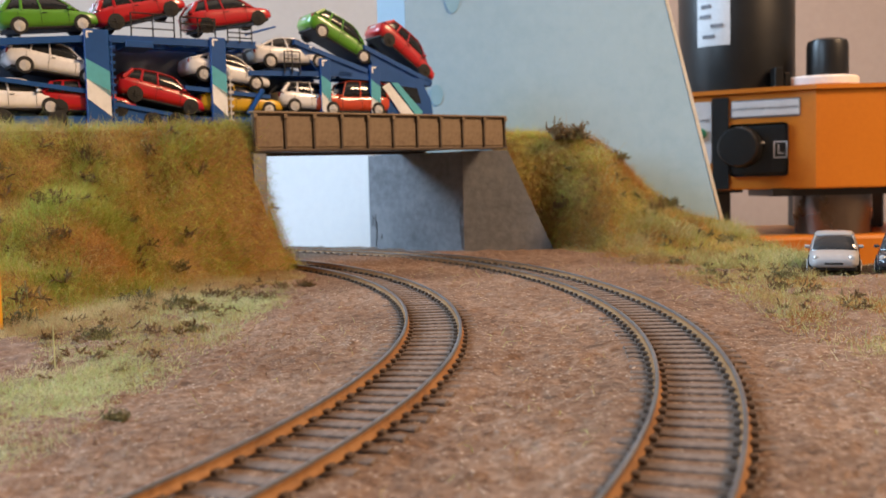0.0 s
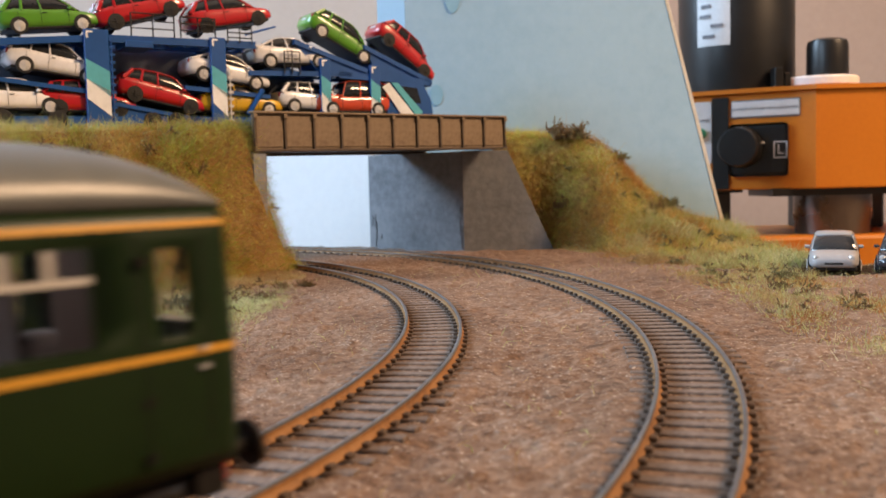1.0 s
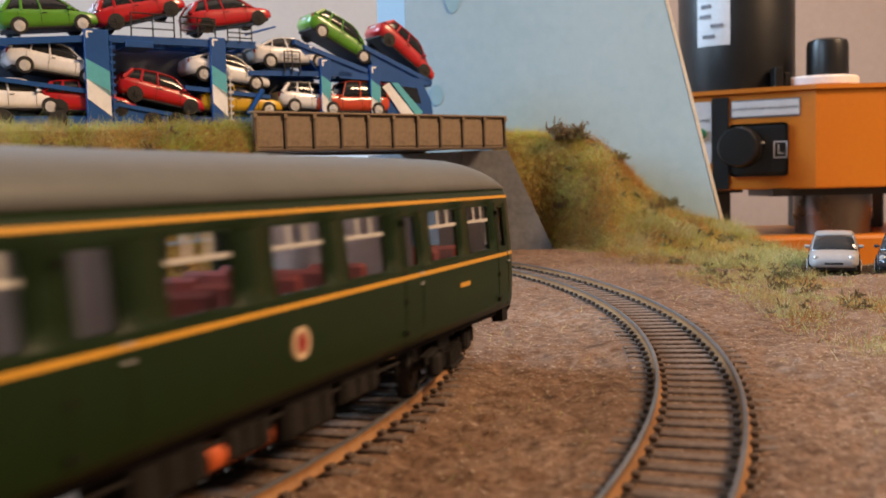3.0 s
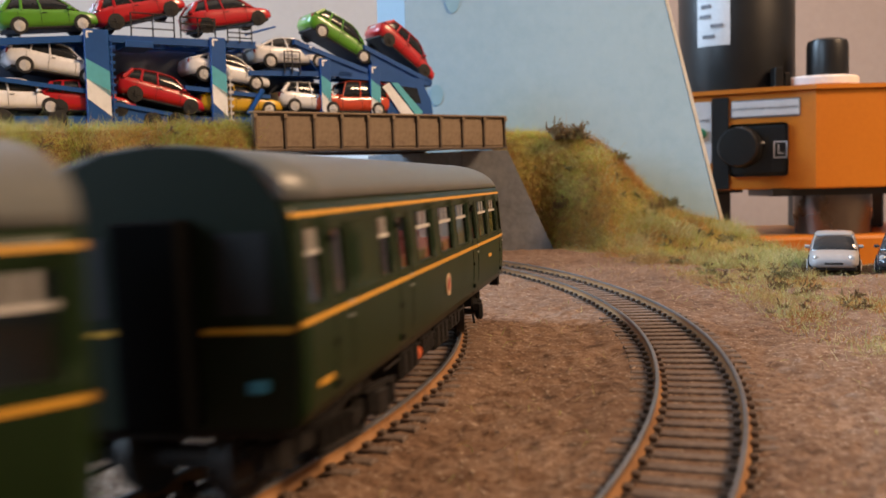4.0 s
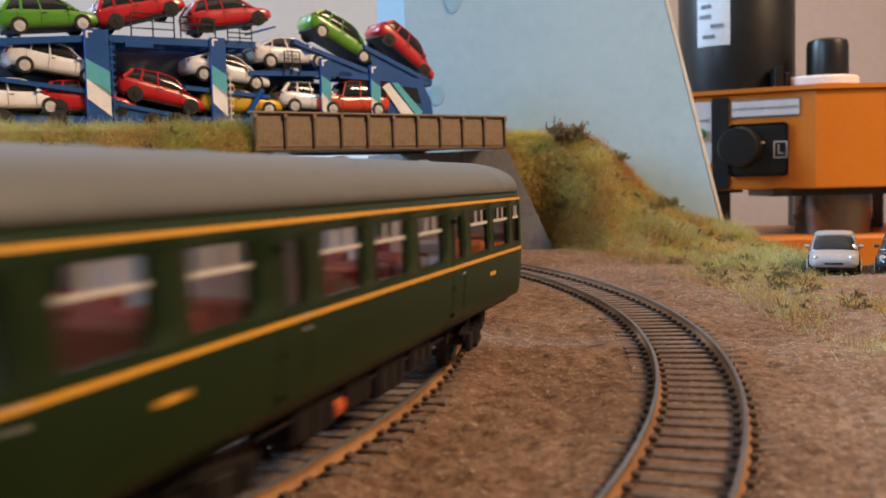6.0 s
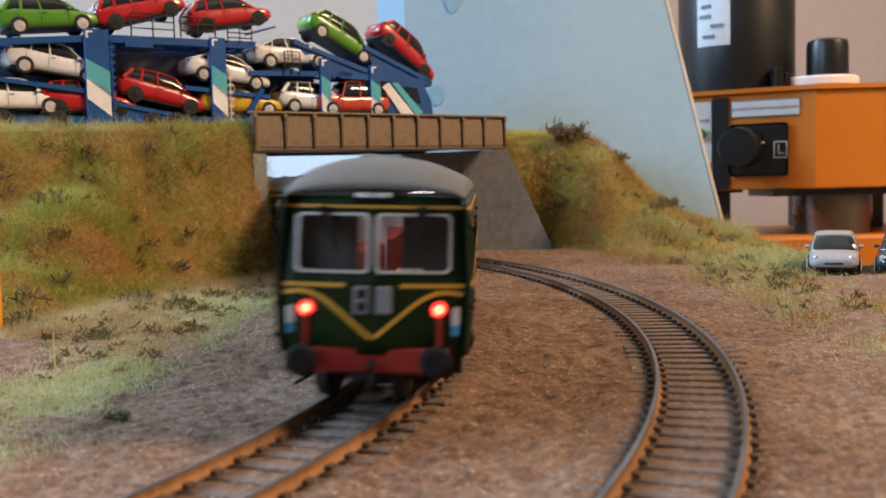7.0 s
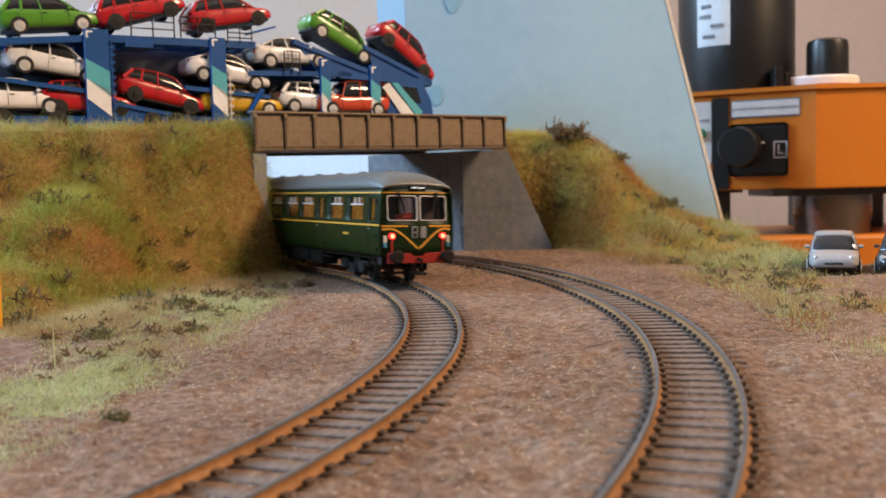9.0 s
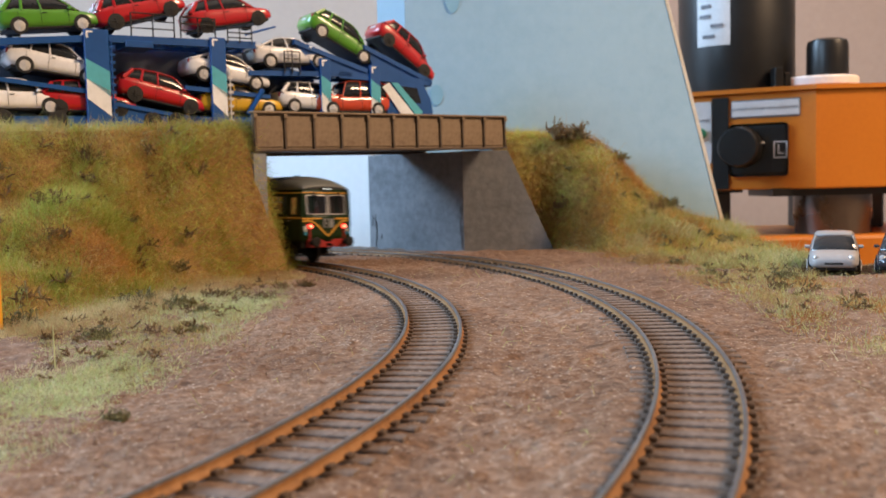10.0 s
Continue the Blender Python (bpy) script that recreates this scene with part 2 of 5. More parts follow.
    "cream": plain("emblem_cream", (0.62, 0.45, 0.28), 0.45),
    "cyan": plain("cable_blue", (0.05, 0.28, 0.45), 0.5),
    "blue": plain("transporter_blue", (0.004, 0.075, 0.30), 0.42, 0, 0.1),
    "stripe_teal": plain("stripe_teal", (0.10, 0.45, 0.56), 0.4),
    "stripe_white": plain("stripe_white", (0.86, 0.88, 0.90), 0.4),
    "slate": plain("slate_shade_tone", (0.11, 0.14, 0.19), 0.6),
    "chair": plain("dark_rail_chair", (0.085, 0.055, 0.037), 0.75),
    "bellows": plain("bellows_black", (0.004, 0.004, 0.004), 0.95),
    "tyre": plain("tyre_black", (0.015, 0.015, 0.015), 0.75),
    "rim": plain("alloy_rim", (0.72, 0.70, 0.67), 0.3, 0.3),
    "dark_glass": plain("dark_car_glass", (0.02, 0.022, 0.025), 0.06, 0, 0.5),
    "black_metal": surface("black_enamel", [(0.006, 0.006, 0.0065), (0.013, 0.0125, 0.012)], 0.36, 0, 3, 0.03, 0.05, 0.06, 30),
    "mill_orange": surface("orange_enamel", [(0.52, 0.150, 0.003), (0.58, 0.178, 0.005)], 0.45, 0, 2.5, 0.10, 0.05, 0.06, 40),
    "steel": plain("dull_steel", (0.16, 0.14, 0.13), 0.28, 0.85),
    "wheel_steel": plain("dark_wheel_steel", (0.035, 0.031, 0.028), 0.55, 0.3),
    "washer": plain("white_plastic", (0.80, 0.72, 0.68), 0.5),
    "plate": plain("label_plate", (0.62, 0.62, 0.63), 0.4),
    "dull_plate": plain("dull_grey_plate", (0.22, 0.23, 0.235), 0.5),
    "ink": plain("ink_grey", (0.16, 0.16, 0.18), 0.6),
    "lamp_green": plain("green_button", (0.02, 0.16, 0.09), 0.3),
    "post_yellow": plain("yellow_post", (0.70, 0.36, 0.02), 0.45),
    "headlight": plain("headlight_lens", (0.75, 0.78, 0.80), 0.12, 0.5),
}
for k in ("coach_green", "end_green", "under_black"):
    M[k].node_tree.nodes["Principled BSDF"].inputs["Specular IOR Level"].default_value = 0.25
M["bellows"].node_tree.nodes["Principled BSDF"].inputs["Specular IOR Level"].default_value = 0.05

PAINT = {
    "green": plain("car_paint_green", (0.09, 0.29, 0.015), 0.3, 0, 0.8),
    "red": plain("car_paint_red", (0.46, 0.004, 0.008), 0.3, 0, 0.9),
    "silver": plain("car_paint_silver", (0.79, 0.80, 0.83), 0.3, 0.05, 0.9),
    "white": plain("car_paint_white", (0.87, 0.87, 0.89), 0.3, 0, 0.7),
    "yellow": plain("car_paint_yellow", (0.66, 0.40, 0.01), 0.28, 0, 1.0),
    "orange": plain("car_paint_orange", (0.56, 0.06, 0.015), 0.28, 0, 1.0),
    "grey": plain("car_paint_grey", (0.36, 0.35, 0.35), 0.4, 0, 0.4),
    "dark": plain("car_paint_dark", (0.02, 0.03, 0.045), 0.22, 0, 1.0),
}

# ---------------------------------------------------------------- the two curved tracks: centre lines of slowly changing bend
STEP = 1.0


class Line:
    """A centre line from a start, a heading and the bend (per metre) every 92 mm; it goes on at both ends with the last bend."""

    def __init__(self, x, y, heading, bends, before=500, after=900):
        s = np.arange(0, 460, STEP)
        k = np.interp(s, np.linspace(0, 460, len(bends)), bends) / 1000
        h = heading + np.cumsum(k) * STEP
        px, py = x + np.cumsum(np.cos(h)) * STEP, y + np.cumsum(np.sin(h)) * STEP
        i = np.arange(1, before + 1)
        hb = h[0] - bends[0] / 1000 * STEP * i
        bx, by = px[0] - np.cumsum(np.cos(hb)) * STEP, py[0] - np.cumsum(np.sin(hb)) * STEP
        i = np.arange(1, after + 1)
        ha = h[-1] + bends[-1] / 1000 * STEP * i
        ax, ay = px[-1] + np.cumsum(np.cos(ha)) * STEP, py[-1] + np.cumsum(np.sin(ha)) * STEP
        self.x, self.y, self.h = (np.concatenate(v) for v in ((bx[::-1], px, ax), (by[::-1], py, ay), (hb[::-1], h, ha)))
        self.s = -before * STEP + np.arange(len(self.x)) * STEP

    def at(self, s):
        return np.array([np.interp(s, self.s, self.x), np.interp(s, self.s, self.y)])

    def heading(self, s):
        return float(np.interp(s, self.s, self.h))


LEFT = Line(-77.16, 68.49, 0.9859, [2.0765, 2.2825, 2.4885, 2.0292, 2.0146, 2.364])
RIGHT = Line(13.18, 98.37, 1.0832, [2.207, 2.168, 1.9147, 1.576, 1.62, 2.4])


def distance_to(line, x, y, s0, s1):
    k = (line.s >= s0) & (line.s <= s1)
    lx, ly = line.x[k][::4], line.y[k][::4]
    out = np.full(x.shape, 1e9)
    for a, b in zip(lx, ly):
        np.minimum(out, (x - a) ** 2 + (y - b) ** 2, out=out)
    return np.sqrt(out)


def rail_sweep(line, s0, s1, offset, outline, step=4.0):
    """Rings of a rail's section along a line."""
    rings = []
    for s in np.arange(s0, s1 + 0.1, step):
        (x, y), h = line.at(s), line.heading(s)
        nx, ny = math.sin(h), -math.cos(h)
        rings.append([(x + nx * (offset + a), y + ny * (offset + a), z) for a, z in outline])
    return rings


RAIL_SIDE = [(-0.42, -0.5), (-0.25, -0.9), (-0.25, -1.9), (-1.05, -2.3), (-1.05, -2.6), (1.05, -2.6), (1.05, -2.3), (0.25, -1.9), (0.25, -0.9), (0.42, -0.5)]
RAIL_HEAD = [(-0.45, -0.55), (-0.45, -0.12), (-0.3, 0.0), (0.3, 0.0), (0.45, -0.12), (0.45, -0.55)]


def track(line, s0, s1, label):
    t = thing("railway_track", Matrix(), label, "railway track", "curved tracks")
    for side in (-1, 1):
        bm = loft(bmesh.new(), rail_sweep(line, s0, s1, side * 8.65, RAIL_SIDE))
        web = part("rail", bm, M["rail_side"], t, "rusty brown rail with a bright worn top", True)
        bm = loft(bmesh.new(), rail_sweep(line, s0, s1, side * 8.65, RAIL_HEAD))
        part("rail_head", bm, M["rail_top"], web, "worn grey running surface", "auto")
    sl = bmesh.new()
    box(sl, -1.7, 1.7, -14.8, 14.8, -4.4, -2.7, 0.25)
    sleeper = finish("sleeper", sl, M["sleeper"])
    chair = finish("rail_chair", box(bmesh.new(), -1.1, 1.1, -0.7, 0.7, -2.8, -1.75, 0.2), M["chair"])
    for s in np.arange(s0 + 3, s1, 7.4):
        (x, y), h = line.at(s), line.heading(s)
        m = at(x, y, rnd.uniform(-0.12, 0.12), 0, 0, math.degrees(h) + rnd.uniform(-1, 1))
        ob = share("sleeper", sleeper, t, m)
        for dy in (-10.15, -7.15, 7.15, 10.15):
            share("rail_chair", chair, ob, at(0, dy, 0))
    return t


# ---------------------------------------------------------------- room, bench and boards
def wall(name, x0, x1, y0, y1, z0, z1, mat, label):
    ob = part(name, box(bmesh.new(), x0, x1, y0, y1, z0, z1), mat)
    return tagged(ob, label, "wall", kind="structure")


wall("wall_north", -1760, 1960, 1700, 1800, -950, 1500, M["room_wall"], "plain beige plastered room wall behind the layout")
# East, south and west walls are unseen; their dark colour cuts bounce and reflections.
wall("wall_east", 1900, 2000, -1700, 1700, -950, 1500, M["unseen_wall"], "unseen side wall of the room, darkened to cut bounced light")
wall("wall_south", -1760, 1960, -1800, -1700, -950, 1500, M["unseen_wall"], "unseen wall behind the camera, darkened to cut bounced light")
# The opening at negative y is made up to let the added fill through.
bm = bmesh.new()
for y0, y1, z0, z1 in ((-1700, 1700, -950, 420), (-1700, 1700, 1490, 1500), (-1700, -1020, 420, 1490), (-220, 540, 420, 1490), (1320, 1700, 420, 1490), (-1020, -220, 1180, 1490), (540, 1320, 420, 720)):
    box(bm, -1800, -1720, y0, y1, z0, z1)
tagged(part("wall_west", bm, M["unseen_wall"]), "unseen darkened wall with a window opening and one for the fill lamp", "wall", kind="structure")
tagged(part("floor", box(bmesh.new(), -1800, 2000, -1800, 1800, -1000, -950), M["room_floor"]), "brown wooden floor of the room", "floor", kind="structure")
bm = box(bmesh.new(), -1800, 2000, -1800, 1800, 1500, 1600)
tagged(part("ceiling", bm, M["room_ceiling"]), "plain off-white ceiling", "ceiling", kind="structure")

bench = thing("workbench", at(0, 0, -60), "wooden workbench carrying the layout and the milling machine", "workbench")
part("worktop", box(bmesh.new(), -900, 900, -200, 1500, -40, 0, 3), M["wood"], bench)
for x in (-850, 850):
    for y in (-150, 1450):
        part("leg", box(bmesh.new(), x - 35, x + 35, y - 35, y + 35, -890, -40, 3), M["wood"], bench)


def lattice_noise(x, y, size, seed):
    """Smooth value noise, 0 to 1, with bumps of the given size."""
    r = np.random.default_rng(seed)
    table = r.random((256, 256))
    u, v = x / size + 400, y / size + 400
    i, j = np.floor(u).astype(int), np.floor(v).astype(int)
    a, b = u - i, v - j
    a, b = a * a * (3 - 2 * a), b * b * (3 - 2 * b)
    i, j, i1, j1 = i % 256, j % 256, (i + 1) % 256, (j + 1) % 256
    return (table[i, j] * (1 - a) + table[i1, j] * a) * (1 - b) + (table[i, j1] * (1 - a) + table[i1, j1] * a) * b


def ease(v):
    v = np.clip(v, 0, 1)
    return v * v * (3 - 2 * v)


def to_segment(x, y, a, b):
    dx, dy = b[0] - a[0], b[1] - a[1]
    k = np.clip(((x - a[0]) * dx + (y - a[1]) * dy) / (dx * dx + dy * dy), 0, 1)
    return np.hypot(x - a[0] - k * dx, y - a[1] - k * dy)


def outside(x, y, poly):
    """Distance to a polygon, negative inside."""
    d = np.full(np.shape(x), 1e9)
    ins = np.zeros(np.shape(x), bool)
    for a, b in zip(poly, poly[1:] + poly[:1]):
        d = np.minimum(d, to_segment(x, y, a, b))
        cross = ((a[1] > y) != (b[1] > y)) & (x < (b[0] - a[0]) * (y - a[1]) / (b[1] - a[1] + 1e-12) + a[0])
        ins ^= cross
    return np.where(ins, -d, d)


# the road embankment: its foot and its flat top
FOOT = [(-84.5, 575.8), (-88.8, 546.8), (-103.1, 512), (-115.5, 484.3), (-131.6, 415.1), (-155.3, 340.7), (-199.2, 294.2), (-338, 274.6), (-440.4, 274.6), (-419.9, 620.7), (-171.9, 620.7)]
TOP = [(-104.7, 541.3), (-114.7, 532.2), (-163.8, 501), (-214.3, 475.1), (-310.9, 428.3), (-434.1, 381), (-424.2, 548.6), (-166.6, 595.6)]
ROAD_Z = 77.6


def ground_height(x, y):
    d = np.minimum(distance_to(LEFT, x, y, -300, 900), distance_to(RIGHT, x, y, -200, 800))
    rough = (lattice_noise(x, y, 1.9, 4) - 0.5) * 0.9 + (lattice_noise(x, y, 3.6, 1) - 0.5) * 1.3 + (lattice_noise(x, y, 11.0, 2) - 0.5) * 1.3 + (lattice_noise(x, y, 60.0, 3) - 0.5) * 2.5
    return -3.5 + rough * np.clip((d - 9) / 10, 0.14, 1.0) + 0.25 * np.clip((8.2 - d) / 1.2, 0, 1) + 0.72 * np.clip((d - 10) / 2, 0, 1) * np.clip((22 - d) / 6, 0, 1)


def bank_height(x, y):
    inside = -outside(x, y, FOOT)
    up = np.maximum(outside(x, y, TOP), 0)
    r = np.clip(inside / (np.maximum(inside, 0) + up + 1e-6), 0, 1)
    lumps = (lattice_noise(x, y, 34, 5) - 0.5) * 19 + (lattice_noise(x, y, 14, 6) - 0.5) * 11 + (lattice_noise(x, y, 4, 7) - 0.5) * 1.6
    side = np.clip(r * 4, 0, 1) * np.clip((1 - r) * 3.0 + 0.12, 0, 1)
    return -5.0 + (ROAD_Z + 3.0) * (0.85 * r + 0.15 * ease(r)) + lumps * side


RIDGE_X = [38, 46, 89, 112, 139, 182, 226, 300]
RIDGE_Z = [77, 79, 77, 69, 38, 10, 1, 0]
TOE_X = [38, 78, 90, 112, 150, 220, 300]
TOE_Y = [689, 686, 664, 606, 592, 605, 620]


def right_bank_height(x, y):
    toe, high = np.interp(x, TOE_X, TOE_Y), np.interp(x, RIDGE_X, RIDGE_Z)
    r = ease((y - toe) / np.maximum(718 - toe, 20))
    lumps = (lattice_noise(x, y, 26, 8) - 0.5) * 9 + (lattice_noise(x, y, 9, 9) - 0.5) * 5
    return -5.0 + (high + 5) * r + lumps * np.clip(r * 4, 0, 1) * np.clip(high / 30, 0.25, 1)


def sheet(name, x0, x1, y0, y1, cell, height, keep, mat, label, category):
    xs, ys = np.arange(x0, x1 + cell, cell), np.arange(y0, y1 + cell, cell)
    X, Y = np.meshgrid(xs, ys, indexing="ij")
    Z = height(X, Y)
    n, m = X.shape
    idx = np.arange(n * m).reshape(n, m)
    f = np.stack([idx[:-1, :-1], idx[1:, :-1], idx[1:, 1:], idx[:-1, 1:]], -1).reshape(-1, 4)
    if keep is not None:
        k = keep(X, Y)
        f = f[k[:-1, :-1].ravel() & k[1:, 1:].ravel()]
    me = raw_mesh(name, np.stack([X, Y, Z], -1).reshape(-1, 3), f, mat, True)
    return tagged(new(name, me), label, category, kind="structure")


sheet("ground", -430, 330, -120, 840, 1.6, ground_height, lambda x, y: (x < 213) | (y < 512), M["earth"], "brown gritty ballast ground of the model railway", "ground")
bm = box(bmesh.new(), -430, 214, -120, 840, -60, -6.5)
box(bm, 214.1, 330, -120, 513, -60, -6.5)
box(bm, 214.1, 236, 755, 840, -60, -6.5)
tagged(part("baseboard", bm, M["wood"]), "wooden baseboard under the scenery", "baseboard", kind="structure")
sheet("embankment", -430, -80, 270, 640, 2.5, bank_height, lambda x, y: outside(x, y, FOOT) < 2, M["soil"], "tall road embankment covered with dry straw-coloured grass", "embankment")
sheet("embankment", 38, 213, 575, 770, 2.5, right_bank_height, lambda x, y: y > np.interp(x, TOE_X, TOE_Y) - 3, M["soil"], "grassy embankment falling away beside the bridge wing wall", "embankment")

# painted boards behind the layout
bm = slab(bmesh.new(), [(-25, -6), (222.9, -6), (221.5, 0), (165.2, 230), (-25, 230)], 772, 776)
board = tagged(part("backdrop_board", bm, M["sky_board"]), "sky-blue painted foam board with a slanting cut edge", "backdrop", kind="structure")
bm = slab(bmesh.new(), [(223.2, -6), (225.8, -6), (168.1, 230), (165.5, 230)], 771.6, 776.4)
part("cut_edge", bm, M["foam_edge"], board, "raw cream foam edge")
for px, pz, w, hh in ((12, 187, 6, 11), (-2, 113, 5, 8), (-11, 101, 4, 7)):
    bm = bmesh.new()
    turned(bm, [(1.0, 0), (1.0, 0.5)], 20, "Y")
    for v in bm.verts:
        v.co = Vector((v.co.x * w * (1 + 0.12 * v.co.z), v.co.y, v.co.z * hh))
    part("paint_smear", bm, M["sky_smear"], board, "darker blue brush mark", m=at(px, 771.2, pz))
# The return's shade is put into its colour, duller than the main board.
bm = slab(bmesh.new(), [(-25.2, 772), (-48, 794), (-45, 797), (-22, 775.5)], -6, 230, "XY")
tagged(part("backdrop_board", bm, M["shaded_return"]), "narrow sky-blue return of the foam board, its shade put into the colour", "backdrop", kind="structure")
bm = box(bmesh.new(), -450, -30, 855, 860, -60, 250)
tagged(part("backdrop_board", bm, M["pale_sky"]), "pale grey-blue painted sky board", "backdrop", kind="structure")
bm = slab(bmesh.new(), [(-52.5, 741), (-228, 838), (-226, 842), (-50.5, 745)], -6, 92, "XY")
tagged(part("backdrop_board", bm, M["white_board"]), "low white board seen through the bridge opening", "backdrop", kind="structure")

# ---------------------------------------------------------------- the bridge
G0, G1 = Vector((-102, 537)), Vector((43.6, 667))
along = (G1 - G0).normalized()
GIRDER_TURN = math.degrees(math.atan2(along.y, along.x))
GIRDER_LEN = (G1 - G0).length
GIRDER_RISE = math.degrees(math.atan2(66.8 - 64.4, GIRDER_LEN))


def make_girder(y, label):
    g = thing("plate_girder", at(G0.x, G0.y, 64.4, 0, -GIRDER_RISE, GIRDER_TURN) @ at(0, y, 0), label, "bridge girder", "bridge girders")
    ln = GIRDER_LEN
    part("web_plate", box(bmesh.new(), 0, ln, 0.0, 1.2, 0.8, 20.6), M["girder"], g)
    part("bottom_flange", box(bmesh.new(), -0.5, ln + 0.5, -2.4, 3, -0.6, 0.9, 0.25), M["girder_dark"], g, "dark brown flange")
    part("top_flange", box(bmesh.new(), -0.5, ln + 0.5, -2.4, 3, 20.4, 21.7, 0.3), M["girder"], g)
    rib = bmesh.new()
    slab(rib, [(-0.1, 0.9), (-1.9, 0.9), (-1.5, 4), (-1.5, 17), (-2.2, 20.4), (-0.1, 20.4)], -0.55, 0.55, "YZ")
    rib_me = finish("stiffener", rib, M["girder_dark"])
    cap = finish("rivet_plate", box(bmesh.new(), -1.3, 1.3, -2.6, -2.0, 17.8, 20.4, 0.3), M["girder"])
    panel = bmesh.new()
    box(panel, 1.2, ln / 10 - 1.2, -0.5, 0.1, 1.9, 19.6, 0.45, 2)
    panel_me = finish("panel", panel, M["girder"])
    for i in range(11):
        x = 0.8 + (ln - 1.6) * i / 10
        r = share("stiffener", rib_me, g, at(x, 0, 0))
        share("rivet_plate", cap, r, Matrix())
        if i < 10:
            share("panel", panel_me, g, at(x, 0, 0))
    return g


make_girder(0, "weathered brown plate girder with ten riveted panels")
make_girder(84, "weathered brown plate girder on the far side of the road")
deck = thing("bridge_deck", at(G0.x, G0.y, 64.4, 0, -GIRDER_RISE, GIRDER_TURN), "dark grey road deck carried between the girders", "bridge deck")
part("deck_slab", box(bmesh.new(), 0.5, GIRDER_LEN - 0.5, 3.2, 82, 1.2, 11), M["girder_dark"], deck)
part("road_surface", box(bmesh.new(), 0.5, GIRDER_LEN - 0.5, 3.2, 82, 11.004, 13.5), M["road"], deck)

# abutments
bm = slab(bmesh.new(), [(14.9, -7), (78.6, -7), (46.4, 66.1), (14.9, 66.1)], 0, 6)
wing = tagged(part("abutment", bm, M["concrete"]), "dark grey bridge wing wall with a sloping top", "bridge abutment", kind="structure")
wing.matrix_basis = at(0, 682, 0)
bm = slab(bmesh.new(), [(14.9, 682.2), (-54.7, 740), (-51.7, 745), (18.9, 687)], -7, 66.0, "XY")
ab = tagged(part("abutment", bm, M["concrete"]), "smooth blue-grey concrete bridge abutment wall", "bridge abutment", kind="structure")
for k in range(12):
    u = rnd.choice([0.01, 0.012, 0.015, 0.86, 0.92, 0.96]) + rnd.uniform(0, 0.02)
    z0 = rnd.uniform(-4, 26)
    bm = bmesh.new()
    w = rnd.uniform(0.15, 0.5)
    hgt = rnd.uniform(4, 15)
    slab(bm, [(-w, 0), (w * 0.6, 0.5), (w, hgt * 0.6), (0.1, hgt), (-w * 0.7, hgt * 0.5)], -0.25, 0.2)
    part("water_stain", bm, M["stain"], ab, "dark vertical streak", m=at(14.9 - 69.6 * u - 0.1, 682.2 + 57.8 * u - 0.15, z0, 0, 0, -39.7))
bm = slab(bmesh.new(), [(-96, 541), (-155, 598), (-161, 593), (-102, 536)], -7, 63.6, "XY")
tagged(part("abutment", bm, M["concrete"]), "pale grey abutment below the road's near end", "bridge abutment", kind="structure")

track(LEFT, -260, 860, "curved single railway track with rusty rails and grey sleepers")
track(RIGHT, -140, 700, "outer curved railway track with weathered grey rails")


# ---------------------------------------------------------------- loose grit and grass
def scatter_points(n, x0, x1, y0, y1, chance):
    x, y = rng.uniform(x0, x1, n), rng.uniform(y0, y1, n)
    k = rng.random(n) < chance(x, y)
    return x[k], y[k]


def near_rail(x, y):
    d = np.full(x.shape, 1e9)
    for line in (LEFT, RIGHT):
        dd = distance_to(line, x, y, -300, 700)
        d = np.minimum(d, np.abs(dd - 8.65))
    return d


def on_bank(x, y):
    return outside(x, y, FOOT) < 0


def grit(name, n, x0, x1, y0, y1, small, large, label):
    x, y = scatter_points(n, x0, x1, y0, y1, lambda x, y: np.where(on_bank(x, y), 0, 1.0) * np.clip(near_rail(x, y) / 1.6 - 0.6, 0, 1))
    z = ground_height(x, y)
    k = len(x)
    size = small + (large - small) * rng.random(k) ** 3
    base = np.array([(1, 0, 0), (0, 1, 0), (-1, 0, 0), (0, -1, 0), (0, 0, 0.38)], float)
    tri = np.array([(0, 1, 4), (1, 2, 4), (2, 3, 4), (3, 0, 4)])
    a = rng.random(k) * 6.28
    c, s = np.cos(a), np.sin(a)
    v = base[None] * (size[:, None, None] * rng.uniform(0.6, 1.3, (k, 5, 1)))
    vx = v[..., 0] * c[:, None] - v[..., 1] * s[:, None]
    vy = v[..., 0] * s[:, None] + v[..., 1] * c[:, None]
    V = np.stack([vx + x[:, None], vy + y[:, None], v[..., 2] + (z + size * 0.25)[:, None]], -1).reshape(-1, 3)
    F = (tri[None] + (np.arange(k) * 5)[:, None, None]).reshape(-1, 3)
    return tagged(new(name, raw_mesh(name, V, F, M["grit"])), label, "ballast", kind="stuff")


grit("ballast_grit", 85000, -120, 140, 90, 330, 0.10, 0.55, "loose brown and grey ballast grit beside the tracks")
grit("ballast_grit", 42000, -110, 200, 330, 640, 0.17, 0.60, "loose brown ballast grit in the curve towards the bridge")


